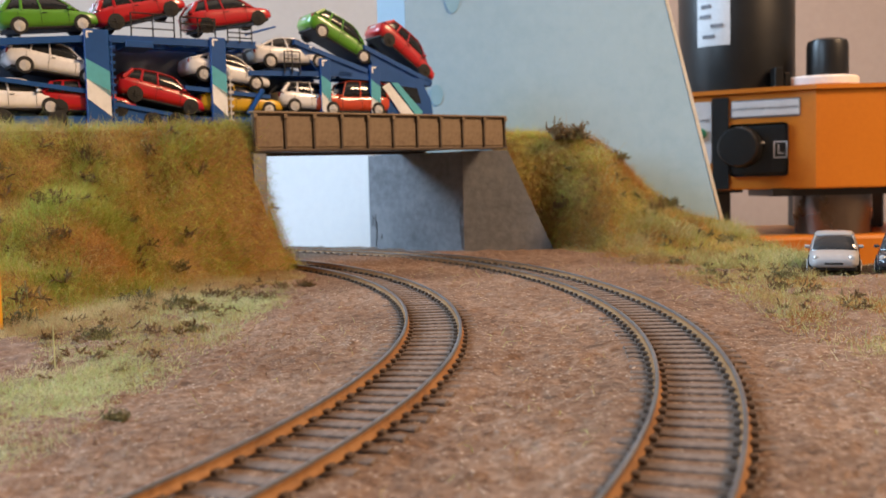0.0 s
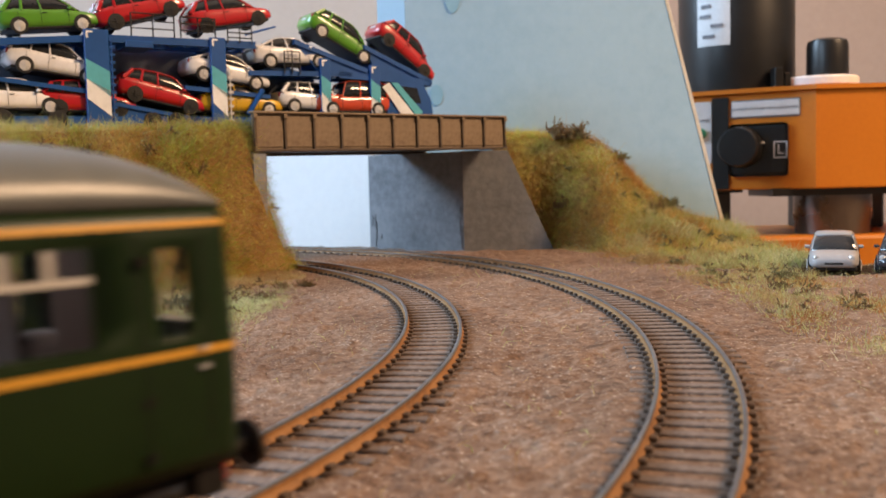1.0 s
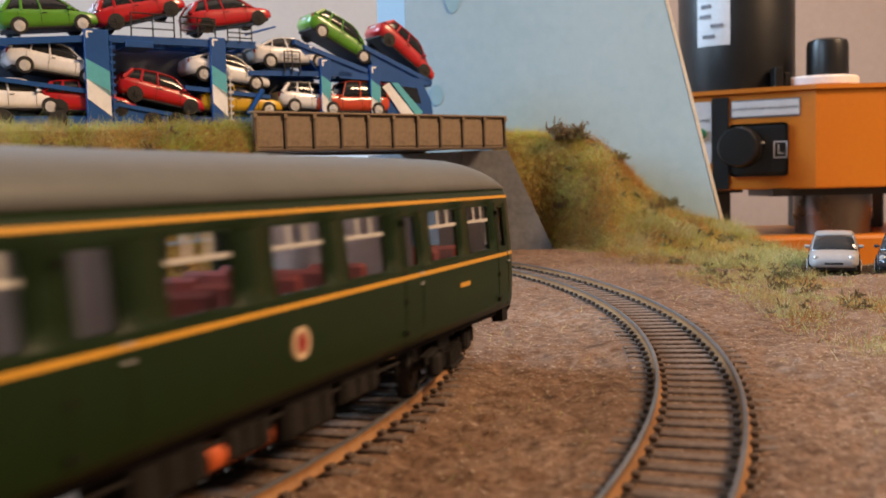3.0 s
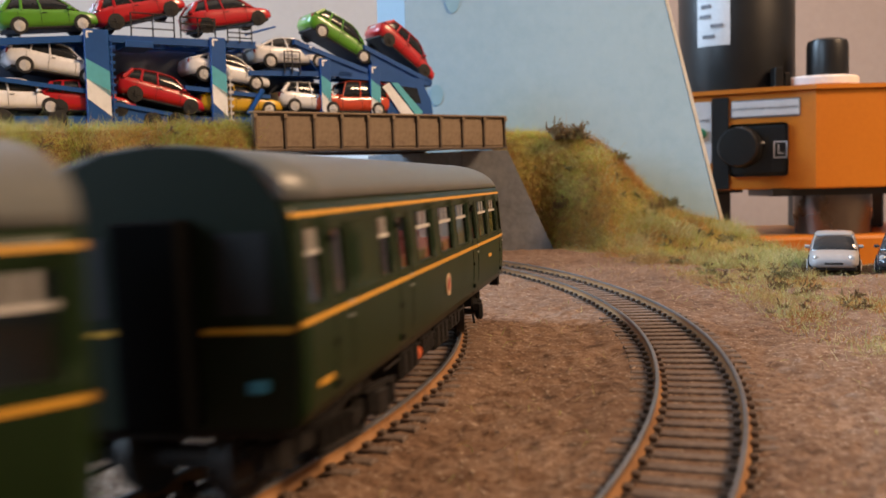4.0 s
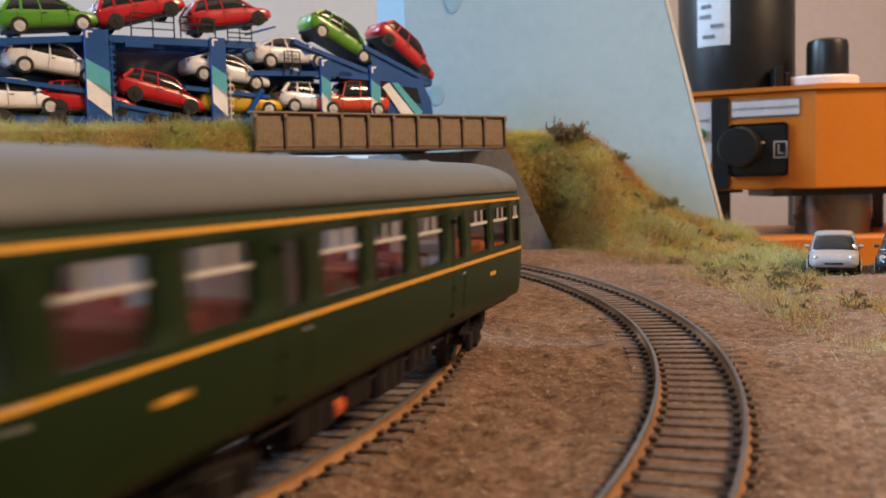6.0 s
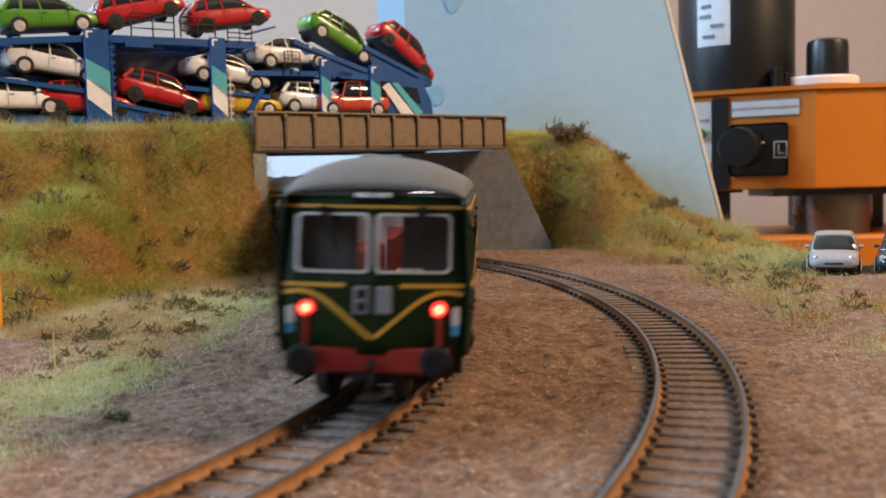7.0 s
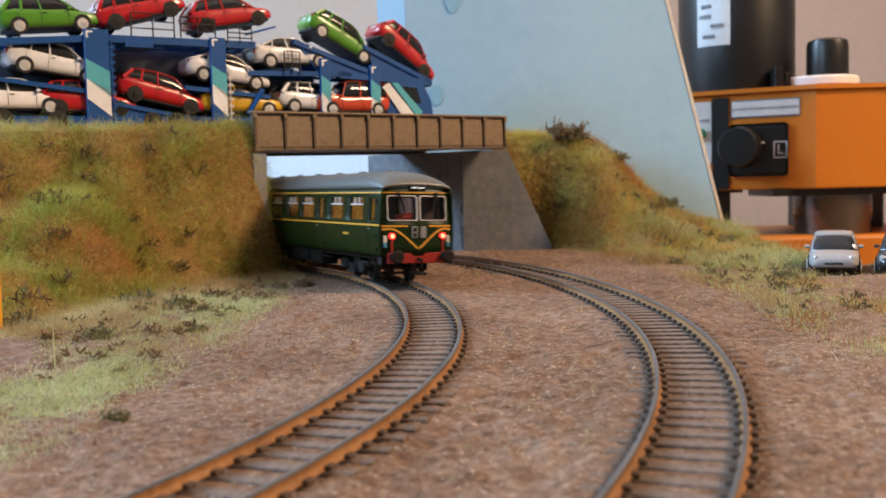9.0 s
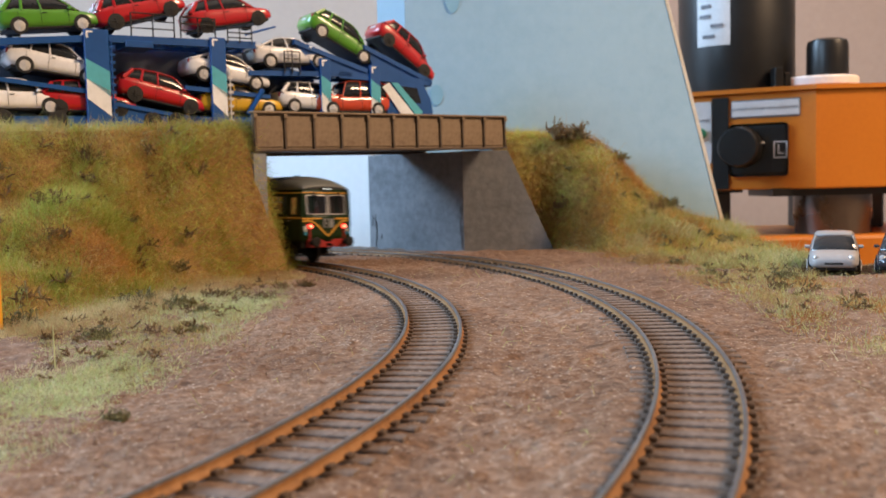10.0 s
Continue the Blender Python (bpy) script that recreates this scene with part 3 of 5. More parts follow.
def blades(name, x, y, height, length, lean, width, mat, label, tuft=9.0, droop=0.5, wild=2.0):
    """Static grass: thin bent fibres of two triangles, standing off the slope and combed together in tufts."""
    k = len(x)
    z = height(x, y)
    gx, gy = (height(x + 2, y) - height(x - 2, y)) / 4, (height(x, y + 2) - height(x, y - 2)) / 4
    nrm = np.stack([-gx * 0.6, -gy * 0.6, np.ones(k)], -1)
    nrm /= np.linalg.norm(nrm, axis=1)[:, None]
    way = lattice_noise(x, y, tuft, 41) * 12.6 + rng.normal(0, wild, k)
    comb = np.stack([np.cos(way), np.sin(way), rng.normal(-droop, 0.5, k)], -1)
    d = nrm + comb * (rng.random(k) ** 0.7 * lean)[:, None]
    d /= np.linalg.norm(d, axis=1)[:, None]
    ln = length * rng.uniform(0.45, 1.2, k) * (0.6 + 0.8 * lattice_noise(x, y, tuft * 1.3, 42))
    p0 = np.stack([x, y, z - 0.5], -1)
    p1 = p0 + d * (ln * 0.55)[:, None]
    d2 = d + rng.normal(0, 0.55, (k, 3)) - np.array([0, 0, 0.25])
    p2 = p1 + d2 * (ln * 0.5)[:, None]
    b = rng.random(k) * 6.28
    wv = np.stack([np.cos(b), np.sin(b) * 0.5, np.sin(b * 2) * 0.5], -1) * (width / 2)
    V = np.stack([p0, p1 - wv, p1 + wv, p2], 1).reshape(-1, 3)
    o = (np.arange(k) * 4)[:, None, None]
    F = (np.array([(0, 2, 1), (1, 2, 3)])[None] + o).reshape(-1, 3)
    return tagged(new(name, raw_mesh(name, V, F, mat)), label, "grass", kind="stuff")


x, y = scatter_points(330000, -330, -82, 280, 640, lambda x, y: ((outside(x, y, FOOT) < 3) & (outside(x, y, TOP) > -26)) * (0.45 + 0.55 * (lattice_noise(x, y, 14, 21) > 0.3)))
blades("grass", x, y, bank_height, 6.0, 2.8, 0.24, M["grass"], "dry golden-brown static grass on the embankment")
x, y = scatter_points(150000, 40, 212, 560, 770, lambda x, y: (y > np.interp(x, TOE_X, TOE_Y) - 4) * 1.0)
blades("grass", x, y, right_bank_height, 6.5, 2.8, 0.30, M["grass"], "dry olive static grass on the falling embankment")


x, y = scatter_points(120000, -330, -82, 280, 640, lambda x, y: ((outside(x, y, FOOT) < 2) & (outside(x, y, TOP) > -8)) * np.clip(lattice_noise(x, y, 24, 61) * 6 - 3.0, 0, 1.0))
blades("grass", x, y, bank_height, 7.0, 1.6, 0.24, M["green_grass"], "patches of fresh green static grass on the embankment", 7.0)
x, y = scatter_points(90000, -330, -82, 280, 640, lambda x, y: ((outside(x, y, FOOT) < 2) & (outside(x, y, TOP) > -8)) * np.clip(lattice_noise(x, y, 20, 62) * 5 - 3.0, 0, 0.8))
blades("grass", x, y, bank_height, 6.0, 1.8, 0.24, M["rust_grass"], "rust-brown dead static grass patches on the embankment", 7.0)
x, y = scatter_points(60000, -330, -100, 380, 600, lambda x, y: np.clip(1 - np.abs(outside(x, y, TOP) - 1) / 12, 0, 1))
blades("grass", x, y, bank_height, 8.0, 1.0, 0.28, M["pale_grass"], "pale fluffy grass along the embankment's top edge", 7.0, 0.0)
x, y = scatter_points(240000, -330, -82, 280, 640, lambda x, y: ((outside(x, y, FOOT) < 3) & (outside(x, y, TOP) > -6)) * np.clip(lattice_noise(x, y, 30, 68) * 3 - 0.9, 0.1, 0.9))
blades("grass", x, y, bank_height, 8.0, 4.5, 0.14, M["gold_fluff"], "fine pale fluff over the embankment's grass", 10.0, 0.3)
x, y = scatter_points(90000, -185, -82, 280, 640, lambda x, y: ((outside(x, y, FOOT) < 3) & (outside(x, y, TOP) > -6)) * np.clip(lattice_noise(x, y, 19, 69) * 5 - 1.8, 0.05, 1.0))
blades("grass", x, y, bank_height, 8.5, 1.6, 0.27, M["green_grass"], "soft green grass on the bank beside the bridge", 8.0, 0.3)
x, y = scatter_points(26000, -330, -82, 280, 640, lambda x, y: ((outside(x, y, FOOT) < 4) & (outside(x, y, TOP) > -4)) * np.clip(lattice_noise(x, y, 13, 67) * 5 - 2.5, 0.05, 0.9))
blades("dead_grass", x, y, lambda a, b: bank_height(a, b) + 1.5, 6.5, 2.6, 0.26, M["brown_twig"], "dark brown dead stems among the embankment's grass", 5.0, 0.6)
x, y = scatter_points(60000, 40, 212, 560, 770, lambda x, y: (y > np.interp(x, TOE_X, TOE_Y)) * np.clip(lattice_noise(x, y, 20, 63) * 5 - 2.6, 0, 0.8))
blades("grass", x, y, right_bank_height, 7.5, 1.5, 0.34, M["green_grass"], "green static grass patches on the falling embankment", 7.0)
x, y = scatter_points(60000, 40, 212, 560, 770, lambda x, y: (y > np.interp(x, TOE_X, TOE_Y)) * np.clip(lattice_noise(x, y, 22, 64) * 5 - 2.4, 0, 0.8))
blades("grass", x, y, right_bank_height, 7.5, 1.5, 0.34, M["rust_grass"], "rust-brown static grass patches on the falling embankment", 7.0)

x, y = scatter_points(110000, 40, 212, 560, 770, lambda x, y: (y > np.interp(x, TOE_X, TOE_Y)) * np.clip(lattice_noise(x, y, 24, 65) * 3 - 0.6, 0.15, 0.9))
blades("grass", x, y, right_bank_height, 8.0, 4.5, 0.17, M["gold_fluff"], "golden fluff over the falling embankment's grass", 10.0, 0.3)
x, y = scatter_points(60000, 100, 212, 500, 700, lambda x, y: np.clip(lattice_noise(x, y, 18, 66) * 4 - 1.7, 0, 1) * np.clip((x - 108) / 20, 0, 1))
blades("grass", x, y, lambda a, b: np.maximum(ground_height(a, b), right_bank_height(a, b) * (b > np.interp(a, TOE_X, TOE_Y)) - 4 * (b <= np.interp(a, TOE_X, TOE_Y))), 8.0, 1.2, 0.32, M["pale_grass"], "tall fluffy straw tufts behind the parked cars", 8.0, 0.1)


x, y = scatter_points(260000, -215, -60, 275, 540, lambda x, y: np.clip((outside(x, y, FOOT) + 12) / 8, 0, 1) * np.clip((34 - outside(x, y, FOOT)) / 12, 0, 1) * np.clip(lattice_noise(x, y, 12, 81) * 3 - 0.4, 0.12, 1) * np.clip((near_rail(x, y) - 9) / 10, 0, 1) * np.clip((y - 306 - (x + 150) * 0.35) / 16, 0, 1))
blades("grass", x, y, lambda a, b: np.where(on_bank(a, b), bank_height(a, b), ground_height(a, b)), 5.0, 2.2, 0.15, M["straw_fluff"], "matted straw and pale green fluff along the bank's foot", 10.0, 0.3)


def left_verge(x, y):
    edge = np.interp(y, [120, 177, 236, 300, 443, 520], [-92, -80, -74, -66, -62, -82])
    inner = np.interp(y, [120, 200, 240, 300, 330, 345], [-122, -118, -116, -126, -148, -175])
    v = np.clip((edge - x) / 12, 0, 1) * np.clip((x - inner) / 8, 0, 1)
    return v * np.clip(lattice_noise(x, y, 16, 31) * 1.5 - 0.1, 0.05, 1)


def right_verge(x, y):
    edge = np.interp(y, [150, 229, 330, 452, 560, 680], [112, 104, 106, 106, 98, 74])
    v = np.clip((x - edge) / 14, 0, 1) * np.clip((690 - y) / 20, 0, 1)
    lot = (x > 168) & (y < 486)
    v = v * ((x < 212) | (y < 511))
    return v * np.clip(lattice_noise(x, y, 17, 32) * 1.7 - 0.3, 0.03, 1) * np.where(lot, 0.1, 1)


x, y = scatter_points(150000, -175, -58, 110, 530, left_verge)
blades("grass", x, y, ground_height, 3.4, 1.9, 0.17, M["pale_grass"], "short pale green and straw static grass on the verge")
x, y = scatter_points(190000, -150, -62, 140, 420, lambda x, y: np.clip(1 - np.abs(x - np.interp(y, [140, 180, 240, 300, 420], [-98, -95, -93, -90, -82])) / 24, 0, 1) * np.clip(lattice_noise(x, y, 22, 71) * 4 - 1.1, 0, 1) * np.interp(y, [140, 260, 420], [1.0, 0.8, 0.35]))
blades("grass", x, y, ground_height, 2.9, 2.2, 0.15, M["mint_grass"], "short soft mint-green static grass on the near verge", 12.0, 0.3)
x, y = scatter_points(230000, 70, 330, 150, 705, right_verge)
blades("grass", x, y, ground_height, 4.6, 1.8, 0.21, M["pale_grass"], "straw and green static grass along the outer verge")


x, y = scatter_points(42000, -120, 120, 130, 560, lambda x, y: np.clip(lattice_noise(x, y, 40, 51) * 2 - 0.7, 0, 1) * np.clip(near_rail(x, y) / 4 - 1.6, 0, 1) * np.where(x < -20, 1, 0.25) * ~on_bank(x, y))
blades("dead_grass", x, y, ground_height, 3.2, 5.0, 0.13, M["fibre"], "scattered dead brown fibres lying on the ballast", droop=0.1)
x, y = scatter_points(2200, -150, 190, 130, 560, lambda x, y: np.where(on_bank(x, y), 0, 1) * np.clip(near_rail(x, y) / 4 - 1.8, 0, 1))
blades("straw", x, y, ground_height, 4.5, 5.0, 0.2, M["pale_grass"], "loose pale straw fibres on the ground", droop=0.05)


def bush(x, y, z, r, mat, label, twigs=70):
    b = thing("bush", at(x, y, z), label, "bush", "lichen bushes")
    bm = bmesh.new()
    for _ in range(twigs):
        a, e = rnd.uniform(0, 6.28), rnd.uniform(0.25, 1.5)
        ln = r * rnd.uniform(0.45, 1.0)
        p = Vector((rnd.uniform(-0.7, 0.7) * r, rnd.uniform(-0.5, 0.5) * r, -0.4))
        d = Vector((math.cos(a) * math.cos(e), math.sin(a) * math.cos(e), math.sin(e) * 0.8))
        mid = p + d * ln * 0.5
        end = mid + (d + Vector((rnd.gauss(0, 0.5), rnd.gauss(0, 0.5), rnd.gauss(0, 0.4)))) * ln * 0.45
        w = r * rnd.uniform(0.03, 0.06)
        rod(bm, p, mid, w, w * 0.8, 4, False)
        rod(bm, mid, end, w * 0.8, w * 0.5, 4, False)
        # curled lichen tips
        for _ in range(5):
            q = mid.lerp(end, rnd.random() * 1.1)
            step = Vector((rnd.gauss(0, 1), rnd.gauss(0, 1), rnd.gauss(0, 1))).normalized() * r * rnd.uniform(0.07, 0.12)
            curl = Matrix.Rotation(rnd.uniform(0.5, 1.3), 3, Vector((rnd.gauss(0, 1), rnd.gauss(0, 1), rnd.gauss(0, 1))))
            for k in range(3):
                f = q + step
                rod(bm, q, f, w * (0.85 - 0.15 * k), w * (0.7 - 0.15 * k), 3, False)
                q, step = f, curl @ step
    part("branchwork", bm, mat, b)
    return b


x, y = scatter_points(150000, 80, 212, 180, 700, lambda x, y: right_verge(x, y) * np.clip(lattice_noise(x, y, 26, 72) * 4 - 1.6, 0, 1))
blades("grass", x, y, ground_height, 4.2, 2.0, 0.2, M["rust_grass"], "matted brown dead grass along the outer verge", 8.0)


for x, y, r, m, lab in ((-128, 402, 9, "twig", "dark green lichen bush at the foot of the bank"), (-150, 348, 8, "twig", "dark green lichen bush near the earth path"),
                        (-106, 390, 7, "twig", "low dark lichen tuft on the verge"), (-98, 420, 6, "brown_twig", "low brownish lichen tuft on the verge"),
                        (-92, 372, 4, "twig", "small dark lichen sprig on the verge"), (-76, 410, 4, "brown_twig", "small brown lichen sprig by the ballast"),
                        (-114, 318, 5, "twig", "small dark lichen clump by the path"), (-84, 330, 3, "twig", "tiny dark lichen sprig on pale grass"),
                        (-66, 470, 4, "brown_twig", "small brown lichen sprig by the track"), (-70, 205, 3, "twig", "tiny dark moss clump on ballast"),
                        (178, 470, 8, "brown_twig", "dry brown tuft beside the parked cars"), (150, 430, 6, "twig", "dark dry tuft on the outer verge"), (166, 452, 7, "brown_twig", "low brown clump before the parked cars"), (138, 400, 5, "brown_twig", "low brown clump on the outer verge"), (128, 470, 5, "twig", "dark sprig by the ballast edge"),
                        (160, 520, 7, "brown_twig", "dry brown tuft on the outer verge"), (130, 540, 5, "twig", "dark sprig on the outer verge"),
                        (150, 610, 6, "brown_twig", "dry bush at the foot of the outer bank")):
    bush(x, y, float(ground_height(np.array([x]), np.array([y]))[0]), r, M[m], lab)
for x, y, r, m, lab in ((-150, 470, 5, "twig", "dark dry sprig on the bank face"), (-128, 470, 6, "twig", "forked dark twig on the bank face"), (-175, 440, 8, "brown_twig", "brown dead tuft low on the bank"),
                        (-190, 400, 7, "twig", "dark lichen tuft on the bank face"), (-208, 455, 6, "twig", "dark sprig near the bank top"), (-165, 420, 7, "brown_twig", "dark brown tuft on the bank face"), (-228, 468, 6, "twig", "small green sprig on the bank top")):
    bush(x, y, float(bank_height(np.array([x]), np.array([y]))[0]) + 1, r, M[m], lab, 26)
for x, y, r, m, lab in ((92, 712, 15, "brown_twig", "dry brown bush crowning the outer bank"), (86, 690, 8, "brown_twig", "brown tuft on the outer bank"), (126, 706, 8, "twig", "dark tuft on the slope of the outer bank"),
                        (160, 702, 9, "twig", "dark green tuft low on the outer bank"), (146, 676, 7, "brown_twig", "brown tuft low on the outer bank")):
    bush(x, y, float(right_bank_height(np.array([x]), np.array([y]))[0]) + 3, r, M[m], lab, 60)

def forked_twigs(name, spots, height, size, mat, label):
    """Small dead sprigs: a stem that forks twice, lying over the grass."""
    bm = bmesh.new()
    for x, y in spots:
        z = float(height(np.array([x]), np.array([y]))[0]) + size * 0.45
        r = size * rnd.uniform(0.5, 1.2)
        for _ in range(rnd.choice((2, 3, 4, 6))):
            a, e = rnd.uniform(0, 6.28), rnd.uniform(-0.2, 1.1)
            d = Vector((math.cos(a) * math.cos(e), math.sin(a) * math.cos(e), math.sin(e)))
            p = Vector((x + rnd.gauss(0, r * 0.3), y + rnd.gauss(0, r * 0.3), z))
            q = p + d * r * 0.55
            w = r * 0.06 + 0.12
            rod(bm, p, q, w, w * 0.8, 4, False)
            for _ in range(3):
                d2 = (d + Vector((rnd.gauss(0, 0.7), rnd.gauss(0, 0.7), rnd.gauss(0, 0.6)))).normalized()
                f = q + d2 * r * rnd.uniform(0.3, 0.6)
                rod(bm, q, f, w * 0.8, w * 0.45, 3, False)
                d3 = (d2 + Vector((rnd.gauss(0, 0.8), rnd.gauss(0, 0.8), rnd.gauss(0, 0.8)))).normalized()
                rod(bm, p.lerp(q, 0.7), p.lerp(q, 0.7) + d3 * r * 0.3, w * 0.6, w * 0.4, 3, False)
    return tagged(part(name, bm, mat), label, "twigs", kind="stuff")


def spots_where(n, x0, x1, y0, y1, good):
    out = []
    while len(out) < n:
        p = rnd.uniform(x0, x1), rnd.uniform(y0, y1)
        if good(np.array([p[0]]), np.array([p[1]]))[0]:
            out.append(p)
    return out


forked_twigs("dead_twigs", spots_where(95, -300, -95, 290, 560, lambda x, y: (outside(x, y, FOOT) < -3) & (outside(x, y, TOP) > 1)), bank_height, 6.5, M["brown_twig"], "dark forked dead twigs caught in the embankment's grass")
forked_twigs("dead_twigs", spots_where(80, -135, -66, 250, 480, lambda x, y: (outside(x, y, FOOT) > 1) & (x < -66 - (480 - y) * 0.06)), ground_height, 3.0, M["brown_twig"], "small dark twigs scattered over the pale verge")
forked_twigs("dead_twigs", spots_where(40, 60, 200, 600, 715, lambda x, y: y > np.interp(x, TOE_X, TOE_Y) + 4), right_bank_height, 6.0, M["twig"], "dark forked dead twigs on the falling embankment")
forked_twigs("dead_twigs", spots_where(60, 108, 205, 330, 600, lambda x, y: right_verge(x, y) > 0.12), ground_height, 3.6, M["brown_twig"], "small brown twigs along the outer verge")

post = thing("yellow_post", at(-158.2, 338, -4), "plain yellow painted post standing by the earth path", "post")
part("shaft", box(bmesh.new(), -3.5, 3.5, -3, 3, 0, 37, 0.4), M["post_yellow"], post)
part("foot_plate", box(bmesh.new(), -4.4, 4.4, -4, 4, -1, 1.2, 0.3), M["girder_dark"], post, "rusty brown foot")
straw = tagged(part("straw_stalk", rod(bmesh.new(), (-108, 268, -4), (-108.2, 268.4, 8), 0.22, 0.15, 6), M["pale_grass"]), "single upright pale straw stalk on bare earth", "straw")


FONT_ROT = pose(0, 0, 0, 90, 0, 0)


def lettering(text, size, mat, parent, m, label):
    cu = bpy.data.curves.new("lettering", "FONT")
    cu.body, cu.size, cu.extrude, cu.align_x, cu.align_y = text, size * MM, 0.0001, "CENTER", "CENTER"
    tmp = bpy.data.objects.new("lettering", cu)
    scene.collection.objects.link(tmp)
    bpy.context.view_layer.update()
    me = bpy.data.meshes.new_from_object(tmp.evaluated_get(bpy.context.evaluated_depsgraph_get()))
    bpy.data.objects.remove(tmp)
    me.materials.clear()
    me.materials.append(M[mat])
    ob = new("lettering", me)
    ob.parent, ob.matrix_basis = parent, m
    ob["label"] = label
    return ob


# ---------------------------------------------------------------- the two-car diesel train
HL, BOGIE_X, WHEEL_R = 109.8, 74.0, 6.2
SIDE_Z = [12.6, 14.5, 18.0, 22.0, 26.0, 27.5, 30.5, 34.0, 38.0, 40.4, 42.4]
SIDE_Y = [18.0, 18.5, 18.8, 18.95, 18.95, 18.85, 18.7, 18.5, 18.3, 18.1, 17.2]


def side_y(z):
    return float(np.interp(z, SIDE_Z, SIDE_Y))


def taper(u):
    """Narrowing of the body over the last millimetres before the cab; u from the cab's end."""
    return 1.0 if u > 12 else 1.0 - 0.028 * (1 - u / 12) ** 2


def coach(name, cab, windows, doors, label, cut=0.0):
    c = thing(name, Matrix(), label, "railcar", "two-car train")
    inner_end = -cab * (HL - cut)
    holes = [(a, b, 27.8, 38.6) for a, b in windows] + [(a, b, 27.8, 38.0) for a, b in doors]
    end_u = (lambda x: HL - x) if cab > 0 else (lambda x: HL + x)

    def on_side(x, z, side, out=0.0):
        return Vector((x, side * (side_y(z) * taper(end_u(x)) + out), z))

    for side in (-1, 1):
        bm = bmesh.new()
        xs = sorted({inner_end, cab * HL, *[v for h in holes for v in h[:2]], *[cab * (HL - k) for k in (1.5, 4, 8, 12)]})
        zs = sorted({*SIDE_Z, 27.8, 38.6})
        vs = {}
        for i, x in enumerate(xs):
            for j, z in enumerate(zs):
                vs[i, j] = bm.verts.new(on_side(x, z, side))
        for i in range(len(xs) - 1):
            for j in range(len(zs) - 1):
                mx, mz = (xs[i] + xs[i + 1]) / 2, (zs[j] + zs[j + 1]) / 2
                if any(a < mx < b and z0 < mz < z1 for a, b, z0, z1 in holes):
                    continue
                q = (vs[i, j], vs[i + 1, j], vs[i + 1, j + 1], vs[i, j + 1])
                bm.faces.new(q if side < 0 else q[::-1])
        ob = part("body_side", bm, M["coach_green"], c, "dark green painted side with window openings", "auto")
        so = ob.modifiers.new("thick", "SOLIDIFY")
        so.thickness, so.offset = 0.0007, -1
        # lining
        for z, hgt, nm in ((26.1, 0.85, "waist_line"), (40.3, 0.7, "cantrail_line")):
            rings = []
            for x in sorted({inner_end, cab * HL, *[cab * (HL - k) for k in (1.5, 4, 8, 12)], *np.linspace(-90, 90, 9)}):
                rings.append([on_side(x, z - hgt / 2, side, 0.06), on_side(x, z - hgt / 2, side, 0.14), on_side(x, z + hgt / 2, side, 0.14), on_side(x, z + hgt / 2, side, 0.06)])
            bm = loft(bmesh.new(), rings)
            bmesh.ops.recalc_face_normals(bm, faces=bm.faces)
            part(nm, bm, M["yellow_line"], c, "thin yellow lining")
        for (a, b, z0, z1), narrow in [(h, h[:2] in [tuple(d) for d in doors]) for h in holes]:
            fw = 0.34
            bm = bmesh.new()
            outer, inner = [(a, z0), (b, z0), (b, z1), (a, z1)], [(a + fw, z0 + fw), (b - fw, z0 + fw), (b - fw, z1 - fw), (a + fw, z1 - fw)]
            loops = [[bm.verts.new(on_side(x, z, side, o)) for x, z in pts] for pts, o in ((outer, 0.05), (inner, 0.05), (inner, -0.5), (outer, -0.5))]
            for p, q in zip(loops, loops[1:] + loops[:1]):
                for k in range(4):
                    bm.faces.new((p[k], p[(k + 1) % 4], q[(k + 1) % 4], q[k]))
            bmesh.ops.recalc_face_normals(bm, faces=bm.faces)
            w = part("window", bm, M["coach_green"], c, "" if narrow else "green framed window with sliding vents above")
            if not narrow:
                zt = z1 - 3.9
                def bar(nm, xa, xb, za, zb, o=-0.2):
                    bb = loft(bmesh.new(), [[on_side(xa, z, side, o), on_side(xb, z, side, o), on_side(xb, z, side, o + 0.25), on_side(xa, z, side, o + 0.25)] for z in (za, zb)])
                    bmesh.ops.recalc_face_normals(bb, faces=bb.faces)
                    part(nm, bb, M["frame_pale"], w, "pale vent bar")
                bar("transom", a + fw, b - fw, zt, zt + 0.7)
                for k in (1, 2):
                    xm = a + (b - a) * k / 3
                    bar("mullion", xm - 0.45, xm + 0.45, zt + 0.7, z1 - fw)
            bm = bmesh.new()
            g = [[bm.verts.new(on_side(x, z, side, -0.42)) for z in np.linspace(z0, z1, 4)] for x in (a, b)]
            for k in range(3):
                bm.faces.new((g[0][k], g[1][k], g[1][k + 1], g[0][k + 1]))
            pane = part("pane", bm, M["glass"], w, "clear door glass" if narrow else "clear window pane")
            pane.visible_shadow = False
        for a, b in doors:
            bm = bmesh.new()
            for xx in (a - 1.6, b + 1.6):
                rings = [[on_side(xx - 0.09, z, side, 0.02), on_side(xx + 0.09, z, side, 0.02), on_side(xx + 0.09, z, side, 0.1), on_side(xx - 0.09, z, side, 0.1)] for z in (13.4, 18, 22, 27, 33, 39)]
                loft(bm, rings)
            d = part("door_seam", bm, M["under_black"], c, "fine door joint")
            bm = bmesh.new()
            for z in (24.3, 26.4):
                box(bm, b + 0.2, b + 1.2, side * 19.05 - 0.25, side * 19.05 + 0.25, z - 0.2, z + 0.2)
            part("door_handle", bm, M["silver"], d, "bright grab handle")
            bm = bmesh.new()
